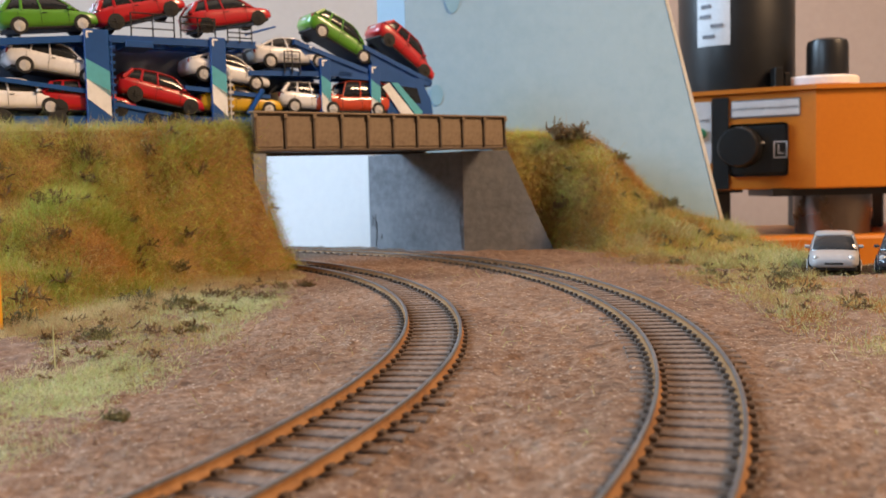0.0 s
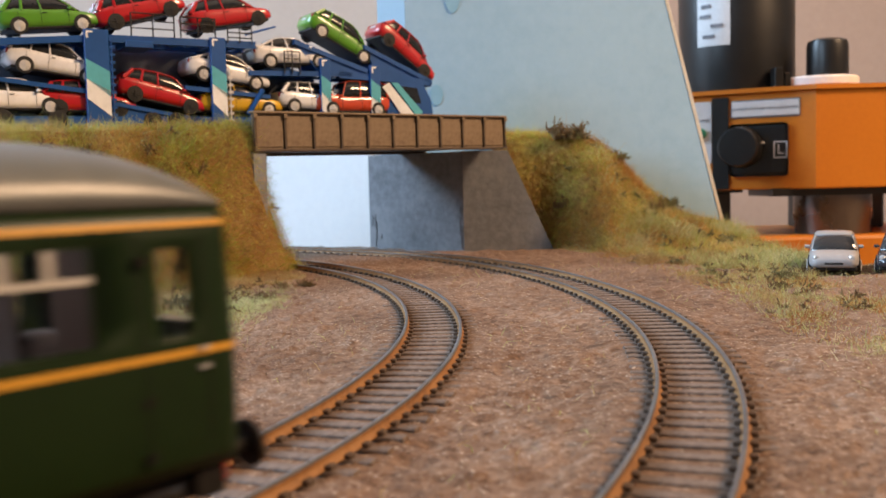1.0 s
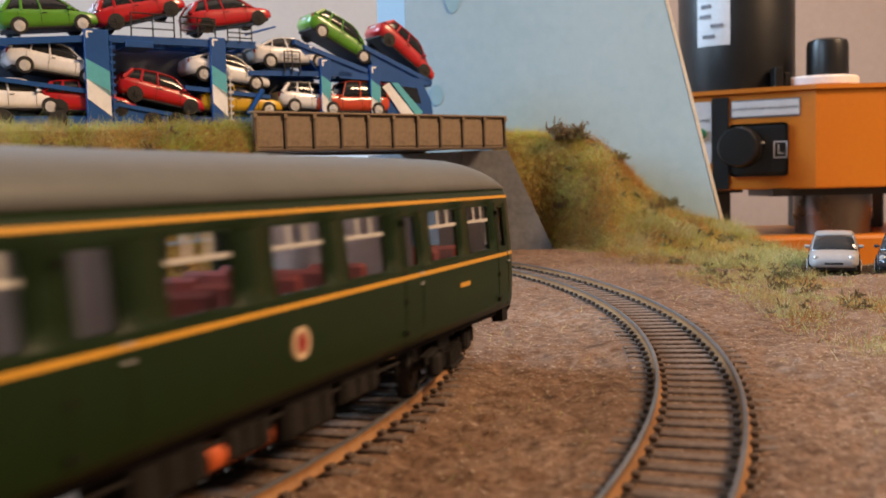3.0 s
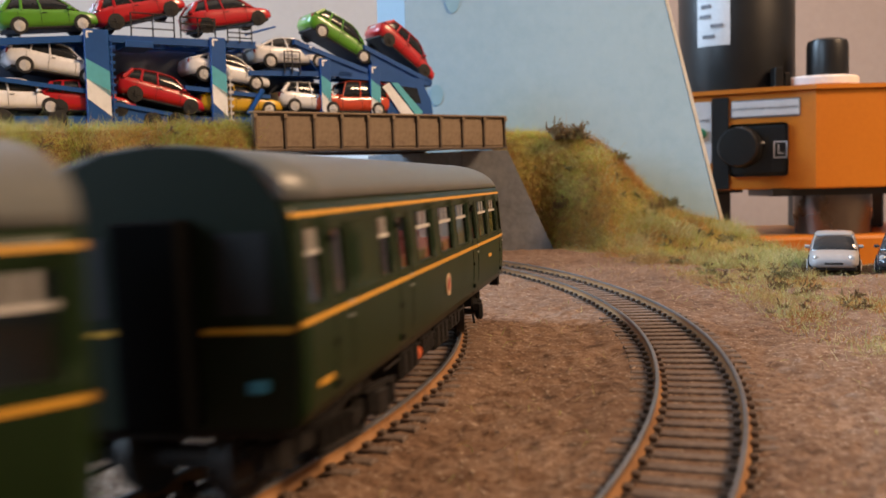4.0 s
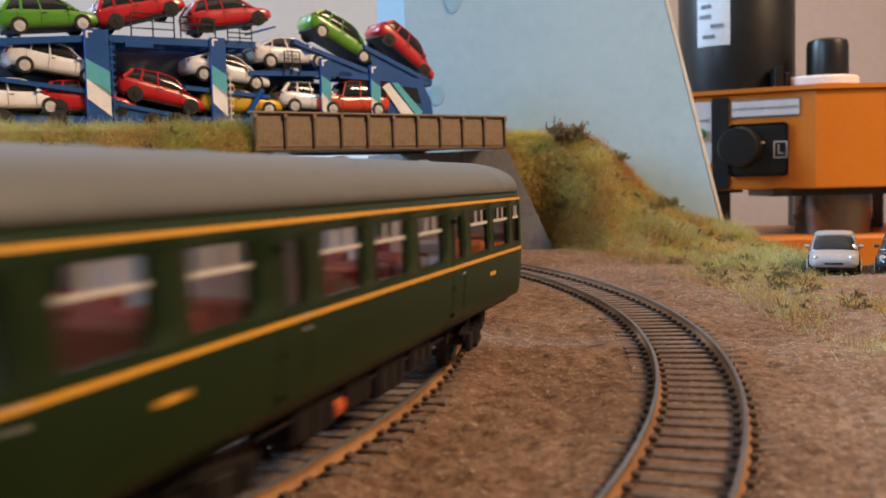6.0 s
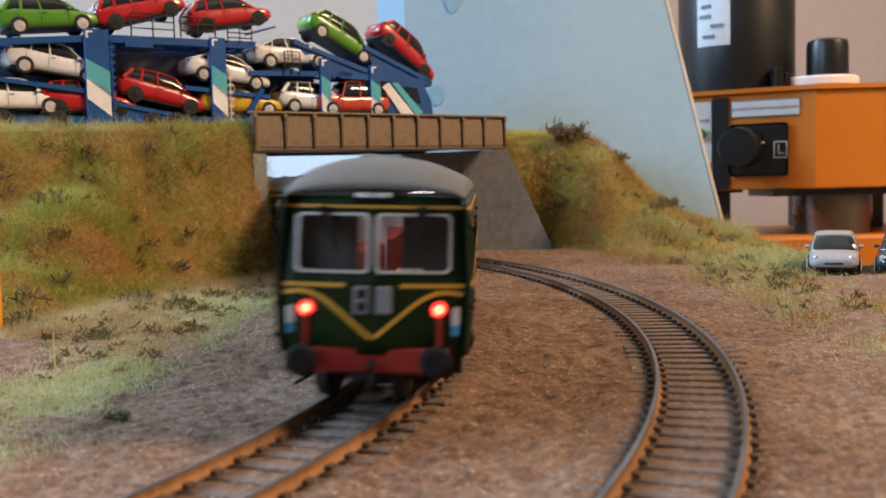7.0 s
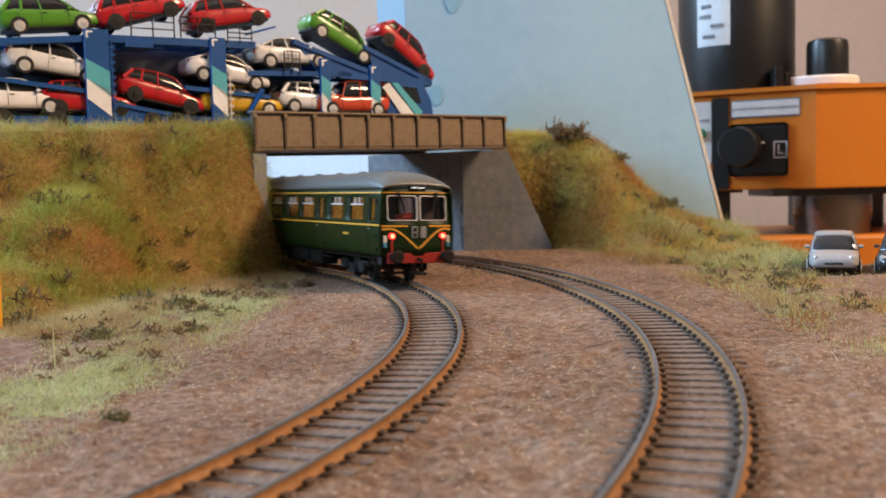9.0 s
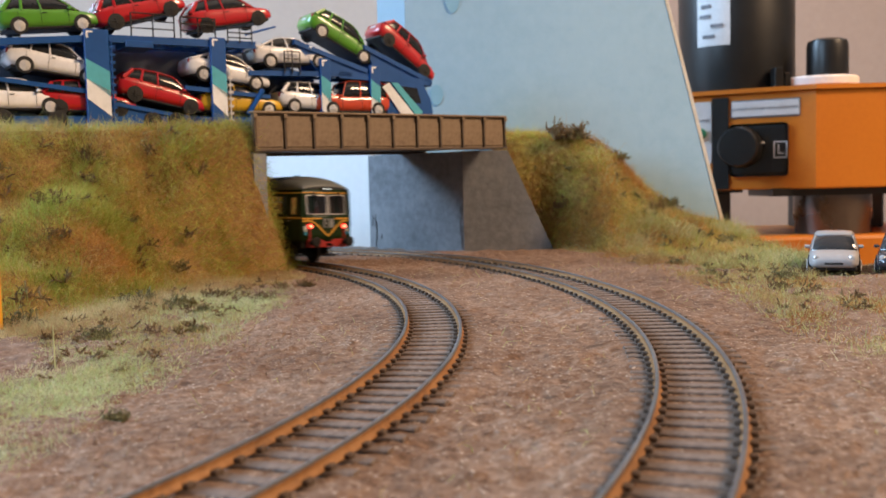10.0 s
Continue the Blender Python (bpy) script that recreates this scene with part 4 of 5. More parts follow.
            for z in (15.5, 21.5, 36.5):
                box(bm, a - 2.2, a - 1.2, side * 18.85 - 0.35, side * 18.85 + 0.35, z - 0.5, z + 0.5)
            part("hinge", bm, M["under_black"], d)
    # roof with a dome over the cab
    bm = bmesh.new()
    rings = []
    arc = [(math.cos(a), math.sin(a)) for a in np.linspace(0, math.pi, 25)]
    stations = [(inner_end + cab * k * (2 * HL - cut) / 12, 1.0) for k in range(12)]
    stations = [(x, 1.0) for x, _ in stations if end_u(x) > 22] + [(cab * (HL - u), math.sqrt(max(0.0, 1 - ((22 - u) / 22.7) ** 2.4))) for u in (22, 17, 12, 8, 5, 3, 1.5, 0.5, -0.3)]
    for x, k in stations:
        t = taper(max(0, end_u(x)))
        rings.append([(x, 17.5 * t * ca, 42.2 + (8.1 * k) * sa ** 0.82) for ca, sa in arc])
    loft(bm, rings, close=False)
    bmesh.ops.recalc_face_normals(bm, faces=bm.faces)
    roof = part("roof", bm, M["roof_grey"], c, "grey domed roof", True)
    so = roof.modifiers.new("thick", "SOLIDIFY")
    so.thickness, so.offset = 0.0006, -1
    for x in np.arange(-88, 89, 29):
        bm = turned(bmesh.new(), [(2.2, 49.3), (2.0, 50.5), (1.2, 51.0)], 12)
        part("roof_ventilator", bm, M["roof_grey"], roof, m=at(x, 3.5, -0.2))
    # plain inner end with gangway
    x = inner_end
    bm = slab(bmesh.new(), [(-17.6, 12.6), (17.6, 12.6), (18.55, 22), (18.5, 27), (17.3, 40), (16.6, 42.3), (13.5, 46.7), (8, 49.4), (0, 50.2), (-8, 49.4), (-13.5, 46.7), (-16.6, 42.3), (-17.3, 40), (-18.5, 27), (-18.55, 22)], x - 0.5, x + 0.5, "YZ")
    # Shade in the gap between the cars is put into this darker green.
    e = part("end_wall", bm, M["end_green"], c, "flat green end wall, darkened for the shade between the cars")
    bm = box(bmesh.new(), min(x, x - cab * 5), max(x, x - cab * 1.6), -4.8, 4.8, 13, 40.5, 0.4)
    part("gangway", bm, M["bellows"], e, "black corridor bellows")
    for sy in (-1, 1):
        bm = box(bmesh.new(), x - cab * 0.5 - 0.25, x - cab * 0.5 + 0.25, sy * 11.5 - 3.6, sy * 11.5 + 3.6, 27.6, 38.4)
        part("end_window", bm, M["end_glass"], e, "dark end window")
        bm = box(bmesh.new(), x - cab * 0.6 - 0.2, x - cab * 0.6 + 0.2, sy * 11.8 - 6.2, sy * 11.8 + 6.2, 25.2, 26.0)
        part("end_line", bm, M["yellow_line"], e, "thin yellow lining")
        bm = box(bmesh.new(), x - cab * 1.0 - 0.5, x - cab * 1.0 + 0.5, sy * 13 - 1.2, sy * 13 + 1.2, 17.5, 19)
        part("jumper_socket", bm, M["cyan"], e, "small blue cable socket")
    # cab front
    bulge = lambda y, z: 2.4 * (1 - (y / 17.6) ** 2) + (0.0 if z < 27 else -(z - 27) * 0.10)
    fx = lambda y, z, out=0.0: cab * (HL - 1.2 + bulge(y, z) + out)
    ys = sorted({-17.4, -15.0, -14.4, -8, -0.9, 0.9, 8, 14.4, 15.0, 17.4})
    zs = sorted({12.6, 17, 22, 25.5, 28.2, 33, 39.0, 40.2, 42.4})
    bm = bmesh.new()
    vs = {}
    for i, y in enumerate(ys):
        for j, z in enumerate(zs):
            yy = y if abs(y) < 17 else math.copysign(side_y(z) * taper(0), y)
            vs[i, j] = bm.verts.new((fx(yy, z), yy, z))
    for i in range(len(ys) - 1):
        for j in range(len(zs) - 1):
            my, mz = (ys[i] + ys[i + 1]) / 2, (zs[j] + zs[j + 1]) / 2
            if 0.9 < abs(my) < 14.4 and 28.2 < mz < 39.0:
                continue
            bm.faces.new((vs[i, j], vs[i + 1, j], vs[i + 1, j + 1], vs[i, j + 1]))
    bmesh.ops.recalc_face_normals(bm, faces=bm.faces)
    front = part("cab_front", bm, M["coach_green"], c, "dark green cab front with yellow whisker lining", "auto")
    so = front.modifiers.new("thick", "SOLIDIFY")
    so.thickness, so.offset = 0.0007, 0
    bm = bmesh.new()
    top = [(16.4 * ca, 42.3 + 1.0 * sa) for ca, sa in arc]
    slab(bm, top, cab * (HL - 2.5), cab * (HL - 0.9), "YZ")
    part("cab_cornice", bm, M["roof_grey"], front, "grey rounded roof end")

    def strip(points, w, h=0.22, mat="yellow_line", nm="whisker_line", label="yellow curved whisker stripe"):
        bm = bmesh.new()
        rings = []
        for k, (y, z) in enumerate(points):
            a, b = points[max(0, k - 1)], points[min(len(points) - 1, k + 1)]
            d = Vector((b[0] - a[0], b[1] - a[1])).normalized()
            ny, nz = -d.y * w / 2, d.x * w / 2
            rings.append([(fx(y + ny, z + nz, 0.36), y + ny, z + nz), (fx(y - ny, z - nz, 0.36), y - ny, z - nz), (fx(y - ny, z - nz, 0.36 + h), y - ny, z - nz), (fx(y + ny, z + nz, 0.36 + h), y + ny, z + nz)])
        loft(bm, rings)
        bmesh.ops.recalc_face_normals(bm, faces=bm.faces)
        return part(nm, bm, M[mat], front, label)

    for sy in (-1, 1):
        strip([(sy * 17.0, 24.1), (sy * 14, 24.5), (sy * 12, 24.3), (sy * 10, 23.5), (sy * 8, 22.2), (sy * 6, 20.6), (sy * 4, 18.9), (sy * 2, 17.2), (sy * 0.3, 15.8)], 0.88)
        strip([(sy * 17.2, 25.7), (sy * 5.2, 25.7)], 0.8, nm="waist_line", label="thin yellow lining")
        strip([(sy * 17.0, 40.4), (sy * 8, 40.4), (0, 40.4)], 0.55, nm="cantrail_line", label="thin yellow lining")
        # windscreen
        ring = [(0.5, 28.9), (1.1, 28.0), (13.9, 28.0), (14.7, 28.9), (14.7, 38.3), (13.9, 39.2), (1.1, 39.2), (0.5, 38.3)]
        bm = bmesh.new()
        inner = [(7.6 + (y - 7.6) * 0.935, 33.6 + (z - 33.6) * 0.92) for y, z in ring]
        def loopv(pts, o):
            return [bm.verts.new((fx(sy * y, z, o), sy * y, z)) for y, z in pts]
        a, b, a2, b2 = loopv(ring, 0.9), loopv(inner, 0.9), loopv(ring, 0.1), loopv(inner, 0.1)
        for k in range(8):
            j = (k + 1) % 8
            for p, q in ((a, b), (a2, a), (b, b2)):
                bm.faces.new((p[k], p[j], q[j], q[k]))
        bmesh.ops.recalc_face_normals(bm, faces=bm.faces)
        ws = part("windscreen", bm, M["silver"], front, "silver framed cab windscreen")
        bm = bmesh.new()
        bm.faces.new(loopv(inner, 0.3))
        pane = part("pane", bm, M["glass"], ws, "clear cab windscreen glass")
        pane.visible_shadow = False
        bm = rod(bmesh.new(), (fx(sy * 9, 39.2, 1.2), sy * 9, 39.8), (fx(sy * 6.6, 32, 1.0), sy * 6.6, 32), 0.42, 0.3, 6)
        rod(bm, (fx(sy * 9.7, 39.2, 1.2), sy * 9.7, 39.6), (fx(sy * 7.2, 33, 1.0), sy * 7.2, 33), 0.26, 0.22, 6)
        box(bm, *sorted((fx(sy * 9.3, 39.6, 0.4), fx(sy * 9.3, 39.6, 1.7))), sy * 9.3 - 1.1, sy * 9.3 + 1.1, 39.2, 40.4, 0.2)
        part("wiper", bm, M["under_black"], ws)
        # tail lamp
        bm = turned(bmesh.new(), [(1.55, 0), (1.55, cab * 0.8), (1.25, cab * 1.1)], 16, "X", (fx(12.5, 22), sy * 12.5, 21.3))
        lamp = part("tail_lamp", bm, M["tail_red"] if cab < 0 else M["under_black"], front, "lit red tail lamp" if cab < 0 else "unlit lamp")
        if cab < 0:
            bm = turned(bmesh.new(), [(1.0, cab * 1.0), (0.88, cab * 1.35), (0.5, cab * 1.5)], 14, "X", (fx(12.5, 22), sy * 12.5, 21.3))
            part("lamp_lens", bm, M["tail_core"], lamp, "glowing orange-red lens")
        part("lamp_bracket", box(bmesh.new(), *sorted((fx(12.5, 16, 0.1), fx(12.5, 16, 0.9))), sy * 12.6 - 0.55, sy * 12.6 + 0.55, 14, 19.6, 0.15), M["beam_red"], front, "red painted pipe")
        part("data_panel", box(bmesh.new(), *sorted((fx(16, 19, 0.1), fx(16, 19, 1.0))), sy * 15.6 - 0.8, sy * 15.6 + 0.8, 18.3, 21.6, 0.1), M["frame_pale"], front, "small pale data panel")
        part("cable_socket", box(bmesh.new(), *sorted((fx(16, 17, 0.1), fx(16, 17, 1.2))), sy * 15.6 - 0.7, sy * 15.6 + 0.7, 16.4, 18.2, 0.1), M["cyan"], front, "small blue cable socket")
        # buffer
        bx = cab * (HL + 0.5)
        bm = turned(bmesh.new(), [(1.7, 0), (1.7, cab * 2.5), (1.1, cab * 2.6), (1.1, cab * 5.2), (3.0, cab * 5.3), (3.1, cab * 5.9), (2.2, cab * 6.4)], 18, "X", (bx, sy * 12.4, 12.4))
        part("buffer", bm, M["under_black"], front, "black round buffer")
        part("step", box(bmesh.new(), *sorted((cab * (HL - 5), cab * (HL - 1))), sy * 15.5 - 1.4, sy * 15.5 + 1.4, 8.9, 12.4), M["under_black"], front)
    bm = box(bmesh.new(), *sorted((cab * (HL - 0.6), cab * (HL + 1.4))), -14.6, 14.6, 9.2, 13.9, 0.3)
    beam = part("buffer_beam", bm, M["beam_red"], front, "red buffer beam")
    bm = bmesh.new()
    rod(bm, (cab * (HL + 1), 0, 11.2), (cab * (HL + 5), 0, 10.6), 0.8, 0.6, 8)
    rod(bm, (cab * (HL + 4.5), 0, 11.4), (cab * (HL + 4.5), 0, 6.8), 0.5, 0.5, 6)
    box(bm, *sorted((cab * (HL - 3), cab * (HL + 6))), -2.2, 2.2, 4.2, 5.4, 0.3)
    part("coupling", bm, M["under_black"], beam, "black hook and coupling")
    for k, yy in enumerate((-2.0 * cab, 2.2 * cab)):
        q = part("headcode_panel", box(bmesh.new(), *sorted((fx(0, 22, 0.2), fx(0, 22, 0.9))), yy - 1.5, yy + 1.5, 20.4, 25.6, 0.2), M["dull_plate"], front, "pale headcode panel")
        if k == 0:
            for z in (21.8, 24.2):
                part("headcode_bar", box(bmesh.new(), *sorted((fx(0, 22, 0.9), fx(0, 22, 1.05))), yy - 0.8, yy + 0.8, z - 0.85, z + 0.85), M["under_black"], q, "black square")
    q = part("destination_box", box(bmesh.new(), *sorted((fx(0, 42, -2), fx(0, 42, 0.9))), -4.2, 4.2, 41.2, 43.9, 0.7, 2), M["under_black"], front, "rounded destination box")
    part("blind", box(bmesh.new(), *sorted((fx(0, 42, 0.85), fx(0, 42, 0.95))), -3.6, 3.6, 41.7, 43.4), M["under_black"], q, "black destination blind")
    lettering("KING'S CROSS", 1.05, "box_glow", q, at(fx(0, 42, 1.0), 0, 42.55) @ pose(0, 0, 0, 0, 0, -90 if cab < 0 else 90) @ pose(0, 0, 0, 90, 0, 0), "lit white destination name")
    # number and emblem
    for side in (-1, 1):
        for nx, nz in ((74, 21.6), (-94, 17.0)) if cab > 0 else ((76, 21.6), (-74, 21.6)):
            bm = box(bmesh.new(), nx - 3.0, nx + 3.0, side * side_y(nz) - 0.12, side * side_y(nz) + 0.12, nz - 0.48, nz + 0.48)
            part("number_bar", bm, M["yellow_line"], c, "yellow number bar")
        if cab > 0:
            bm = turned(bmesh.new(), [(2.6, -0.12), (2.6, 0.12)], 20, "Y", (1.6, side * 19.0, 20.2))
            q = part("emblem", bm, M["cream"], c, "round cream and red emblem")
            bm = turned(bmesh.new(), [(1.6, -0.16), (1.6, 0.16)], 16, "Y", (1.6, side * 19.0, 20.2))
            part("emblem_centre", bm, M["beam_red"], q, "red centre")
    # inside
    part("floor", box(bmesh.new(), *sorted((inner_end + cab, cab * (HL - 2))), -16.4, 16.4, 13.4, 14.6), M["cabin_dark"], c)
    seat = bmesh.new()
    box(seat, -2.6, 2.6, -6.2, 6.2, 14.6, 19.5, 0.6)
    box(seat, -0.9, 0.9, -6.2, 6.2, 19.5, 30.0, 0.8)
    seat_me = finish("seat", seat, M["seat_red"])
    for x in np.arange(-74, 88, 11.75):
        if cab > 0 and x < -30 or any(a - 4 < x < b + 4 for a, b in doors):
            continue
        for sy in (-1, 1):
            share("seat", seat_me, c, at(x, sy * 9.6, 0))
    for a, b in doors:
        for xx in (a - 3.4, b + 3.4):
            if abs(xx) < HL - 3:
                part("partition", slab(bmesh.new(), [(-16, 14.6), (16, 14.6), (16, 41), (4.5, 41), (4.5, 18), (-4.5, 18), (-4.5, 41), (-16, 41)], xx - 0.4, xx + 0.4, "YZ"), M["cabin_dark" if end_u(xx) < 20 else "cabin"], c)
    for k, x in enumerate(np.linspace(-86, 86, 11)):
        orange = cab < 0 and k == 3
        part("cabin_light", box(bmesh.new(), x - 5, x + 5, -3, 3, 41.0, 41.6, 0.1), M["cabin_lamp" if orange else "cabin_white"], c, "lit ceiling lamp")
    bm = box(bmesh.new(), *sorted((cab * (HL - 12), cab * (HL - 5))), -14, 14, 14.6, 27.0, 0.6)
    part("cab_desk", bm, M["cabin_dark"], c)
    bm = box(bmesh.new(), *sorted((cab * (HL - 8), cab * (HL - 4.5))), -9, -4, 27.0, 28.2, 0.3)
    part("cab_console", bm, M["frame_pale"], c, "pale driver's console")
    # underframe
    part("underframe", box(bmesh.new(), *sorted((inner_end + 2 * cab, cab * (HL - 2))), -15.5, 15.5, 10.6, 13.3, 0.3), M["under_black"], c)
    for x0, x1, z0, nm in ((-34, -18, 4.6, "battery_box"), (-14, -2, 5.4, "engine"), (2, 18, 4.4, "engine"), (21, 36, 6.0, "battery_box")):
        for sy in (-1, 1):
            b0 = part(nm, box(bmesh.new(), x0, x1, sy * 10.5 - 4.6, sy * 10.5 + 4.6, z0, 11, 0.5), M["under_black"], c)
            bm = bmesh.new()
            for k in range(3):
                xx = x0 + (x1 - x0) * (k + 0.5) / 3
                box(bm, xx - 1.5, xx + 1.5, sy * 15.2 - 0.25, sy * 15.2 + 0.25, z0 + 0.8, 9.8, 0.1)
            part("louvre", bm, M["under_black"], b0)
    bm = rod(bmesh.new(), (-17.5, -13, 6.8), (-1.5, -13, 6.8), 2.1, 2.1, 14)
    part("fuel_tank", bm, M["tank_orange"], c, "orange cylindrical tank end")
    for sy in (-1, 1):
        bm = rod(bmesh.new(), (-46, sy * 14.5, 9), (46, sy * 14.5, 9), 0.35, 0.35, 6)
        part("pipe_run", bm, M["under_black"], c)
    # bogies
    bogies = []
    for bx in (-BOGIE_X, BOGIE_X):
        bm = bmesh.new()
        for sy in (-1, 1):
            slab(bm, [(-25, 7.4), (-25, 9.2), (-14, 9.4), (-9, 7.0), (9, 7.0), (14, 9.4), (25, 9.2), (25, 7.4), (14, 6.8), (9, 4.6), (-9, 4.6), (-14, 6.8)], sy * 13.2 - 0.7, sy * 13.2 + 0.7)
            for ax in (-17, 17):
                box(bm, ax - 2.6, ax + 2.6, sy * 14.2 - 0.9, sy * 14.2 + 0.9, 4.0, 8.6, 0.4)
                for k in (-4.6, 4.6):
                    rod(bm, (ax + k, sy * 14.2, 5.2), (ax + k, sy * 14.2, 8.8), 1.1, 1.1, 8)
            for k in (-5, -1.7, 1.7, 5):
                rod(bm, (k, sy * 14.2, 3.8), (k, sy * 14.2, 7.2), 1.2, 1.2, 8)
            box(bm, -7, 7, sy * 14.4 - 1.2, sy * 14.4 + 1.2, 3.0, 4.0, 0.2)
            rod(bm, (-27, sy * 12.5, 4.2), (27, sy * 12.5, 4.2), 0.35, 0.35, 6)
        box(bm, -6, 6, -12.6, 12.6, 6.0, 10.4, 0.4)
        b = part("bogie", bm, M["under_black"], c, "black sprung bogie frame", m=at(bx, 0, 0))
        sets = []
        for ax in (-17, 17):
            bm = bmesh.new()
            rod(bm, (0, -13, 0), (0, 13, 0), 1.0, 1.0, 8)
            for sy in (-1, 1):
                turned(bm, [(WHEEL_R + 0.7, sy * 7.0), (WHEEL_R + 0.7, sy * 7.5), (WHEEL_R, sy * 7.6), (WHEEL_R, sy * 9.6), (WHEEL_R - 1, sy * 9.8), (WHEEL_R - 1.2, sy * 9.2), (1.6, sy * 9.2), (1.5, sy * 10)], 20, "Y")
            for k in range(3):
                a = k * 2.094
                box(bm, 3.0 * math.cos(a) - 0.6, 3.0 * math.cos(a) + 0.6, -9.6, 9.6, 3.0 * math.sin(a) - 0.6, 3.0 * math.sin(a) + 0.6)
            bmesh.ops.recalc_face_normals(bm, faces=bm.faces)
            sets.append((ax, part("wheelset", bm, M["wheel_steel"], b, "dark steel wheels on an axle", m=at(ax, 0, WHEEL_R))))
        bogies.append((bx, b, sets))
    return c, bogies


LEAD = coach("railcar", 1, [(78.1, 92.4), (55.4, 71.3), (18.6, 33.9), (-4.6, 11.0), (-29.4, -14.9), (-60.4, -52.4), (-99.4, -93.4)], [(99.4, 104.4), (43.3, 48.8), (-45.4, -38.4), (-87.2, -81.6)],
             "dark green diesel railcar with grey roof and yellow lining, leading", 6.0)
REAR = coach("railcar", -1, [(99.4, 107.0), (77.0, 93.0), (54.6, 71.0), (15.4, 31.5), (-8.8, 7.4), (-32.0, -15.6), (-69.5, -54.5), (-93.0, -78.0)], [(41.4, 47.2), (-44.7, -38.7), (-105.5, -100.0)],
             "dark green diesel railcar with lit red tail lamps, trailing")


# ---------------------------------------------------------------- model cars
def model_car(name, m, paint, label, kind="hatch", group="cars on the transporter", rim="rim"):
    """Car of 1:76 size; x forward, wheels on z = 0."""
    car = thing(name, m, label, "model car", group)
    rear_roof = {"hatch": -21.0, "estate": -24.5, "jeep": -25.0, "saloon": -15.0}[kind]
    high = {"hatch": 19.6, "estate": 19.2, "jeep": 22.5, "saloon": 18.6}[kind]
    nose = 12.0 if kind == "jeep" else 7.6
    hood = 14.0 if kind == "jeep" else 11.6

    def ring(x, w, b, t, r=0.3):
        h = t - b
        return [(x, -w * 0.86, b), (x, w * 0.86, b), (x, w, b + h * 0.22), (x, w, b + h * 0.55), (x, w * 0.965, b + h * 0.82), (x, w * 0.85, t), (x, w * 0.4, t + 0.35), (x, -w * 0.4, t + 0.35), (x, -w * 0.85, t), (x, -w * 0.965, b + h * 0.82), (x, -w, b + h * 0.55), (x, -w, b + h * 0.22)]
    bm = loft(bmesh.new(), [ring(-26.6, 8.8, 6.2, 11.0), ring(-26.0, 9.8, 4.8, 12.2), ring(-24, 10.9, 3.6, 13.4), ring(-18, 11.4, 3.0, 13.7), ring(-6, 11.3, 2.8, 13.3), ring(8, 11.3, 2.8, 12.8),
                            ring(13, 11.4, 3.0, hood), ring(20, 11.2, 3.2, hood - 1.2 if kind != "jeep" else hood - 0.3), ring(24.4, 10.2, 3.4, nose + 1.6), ring(26.2, 8.8, 3.9, nose), ring(26.8, 7.4, 4.8, nose - 1.0)])
    bmesh.ops.subdivide_edges(bm, edges=bm.edges[:], cuts=1, smooth=0.6, use_grid_fill=True)
    part("body", bm, PAINT[paint], car, "glossy painted lower body", True)
    part("underbody", box(bmesh.new(), -23.5, 23.5, -10.2, 10.2, 2.1, 3.6, 0.5), M["tyre"], car, "matt black underside")
    wind = 14.5 if kind != "jeep" else 9.0

    def cab_ring(x, wb, zb, wt, zt):
        return [(x, -wb, zb), (x, wb, zb), (x, (wb + wt) / 2 + 0.25, (zb + zt) / 2), (x, wt, zt), (x, wt * 0.5, zt + 0.35), (x, -wt * 0.5, zt + 0.35), (x, -wt, zt), (x, -(wb + wt) / 2 - 0.25, (zb + zt) / 2)]
    back = -25.6 if kind != "saloon" else -21
    top = [(rear_roof + 1.5, high - 1.2), (rear_roof + 5, high - 0.4), (-6, high), (2, high - 0.3), (5.5, high - 1.2)]
    bm = loft(bmesh.new(), [cab_ring(back, 9.6, 11.6, 9.2, 12.2)] + [cab_ring(x, 10.3, 11.8, 8.1, z) for x, z in top] + [cab_ring((wind + 5.5) / 2, 10.2, 11.2, 8.7, (high + 11.5) / 2 + 0.6), cab_ring(wind + 1.5, 9.8, 10.6, 9.4, 11.4)])
    part("glazing", bm, M["dark_glass"], car, "dark tinted windows", True)
    bm = loft(bmesh.new(), [[(x, -w, z + 0.1), (x, w, z + 0.1), (x, w * 0.94, z + 0.65), (x, w * 0.5, z + 0.95), (x, -w * 0.5, z + 0.95), (x, -w * 0.94, z + 0.65)] for (x, z), w in zip(top, (8.2, 8.4, 8.5, 8.4, 8.2))])
    bmesh.ops.recalc_face_normals(bm, faces=bm.faces)
    part("roof", bm, PAINT[paint], car, "painted roof", True)
    for sy in (-1, 1):
        bm = bmesh.new()
        for (x0, z0, y0), (x1, z1, y1), w in (((wind, 11.4, 9.9), (5.4, high - 1.0, 8.3), 0.55), ((-4.2, 12.0, 10.45), (-5.2, high - 0.1, 8.4), 0.6), ((-24.5, 12.2, 9.9), (rear_roof + 1.6, high - 1.0, 8.3), 1.4 if kind == "hatch" else 0.9), ((-14.5, 12.2, 10.4), (-13.6, high - 0.4, 8.4), 0.9 if kind == "hatch" else 0.5)):
            rod(bm, (x0, sy * y0, z0), (x1, sy * y1, z1), w, w * 0.8, 6)
        part("pillar_set", bm, PAINT[paint], car)
        bm = box(bmesh.new(), 9.4, 11.6, sy * 12.0 - 1.3, sy * 12.0 + 1.3, 11.8, 13.4, 0.5)
        part("door_mirror", bm, PAINT[paint], car)
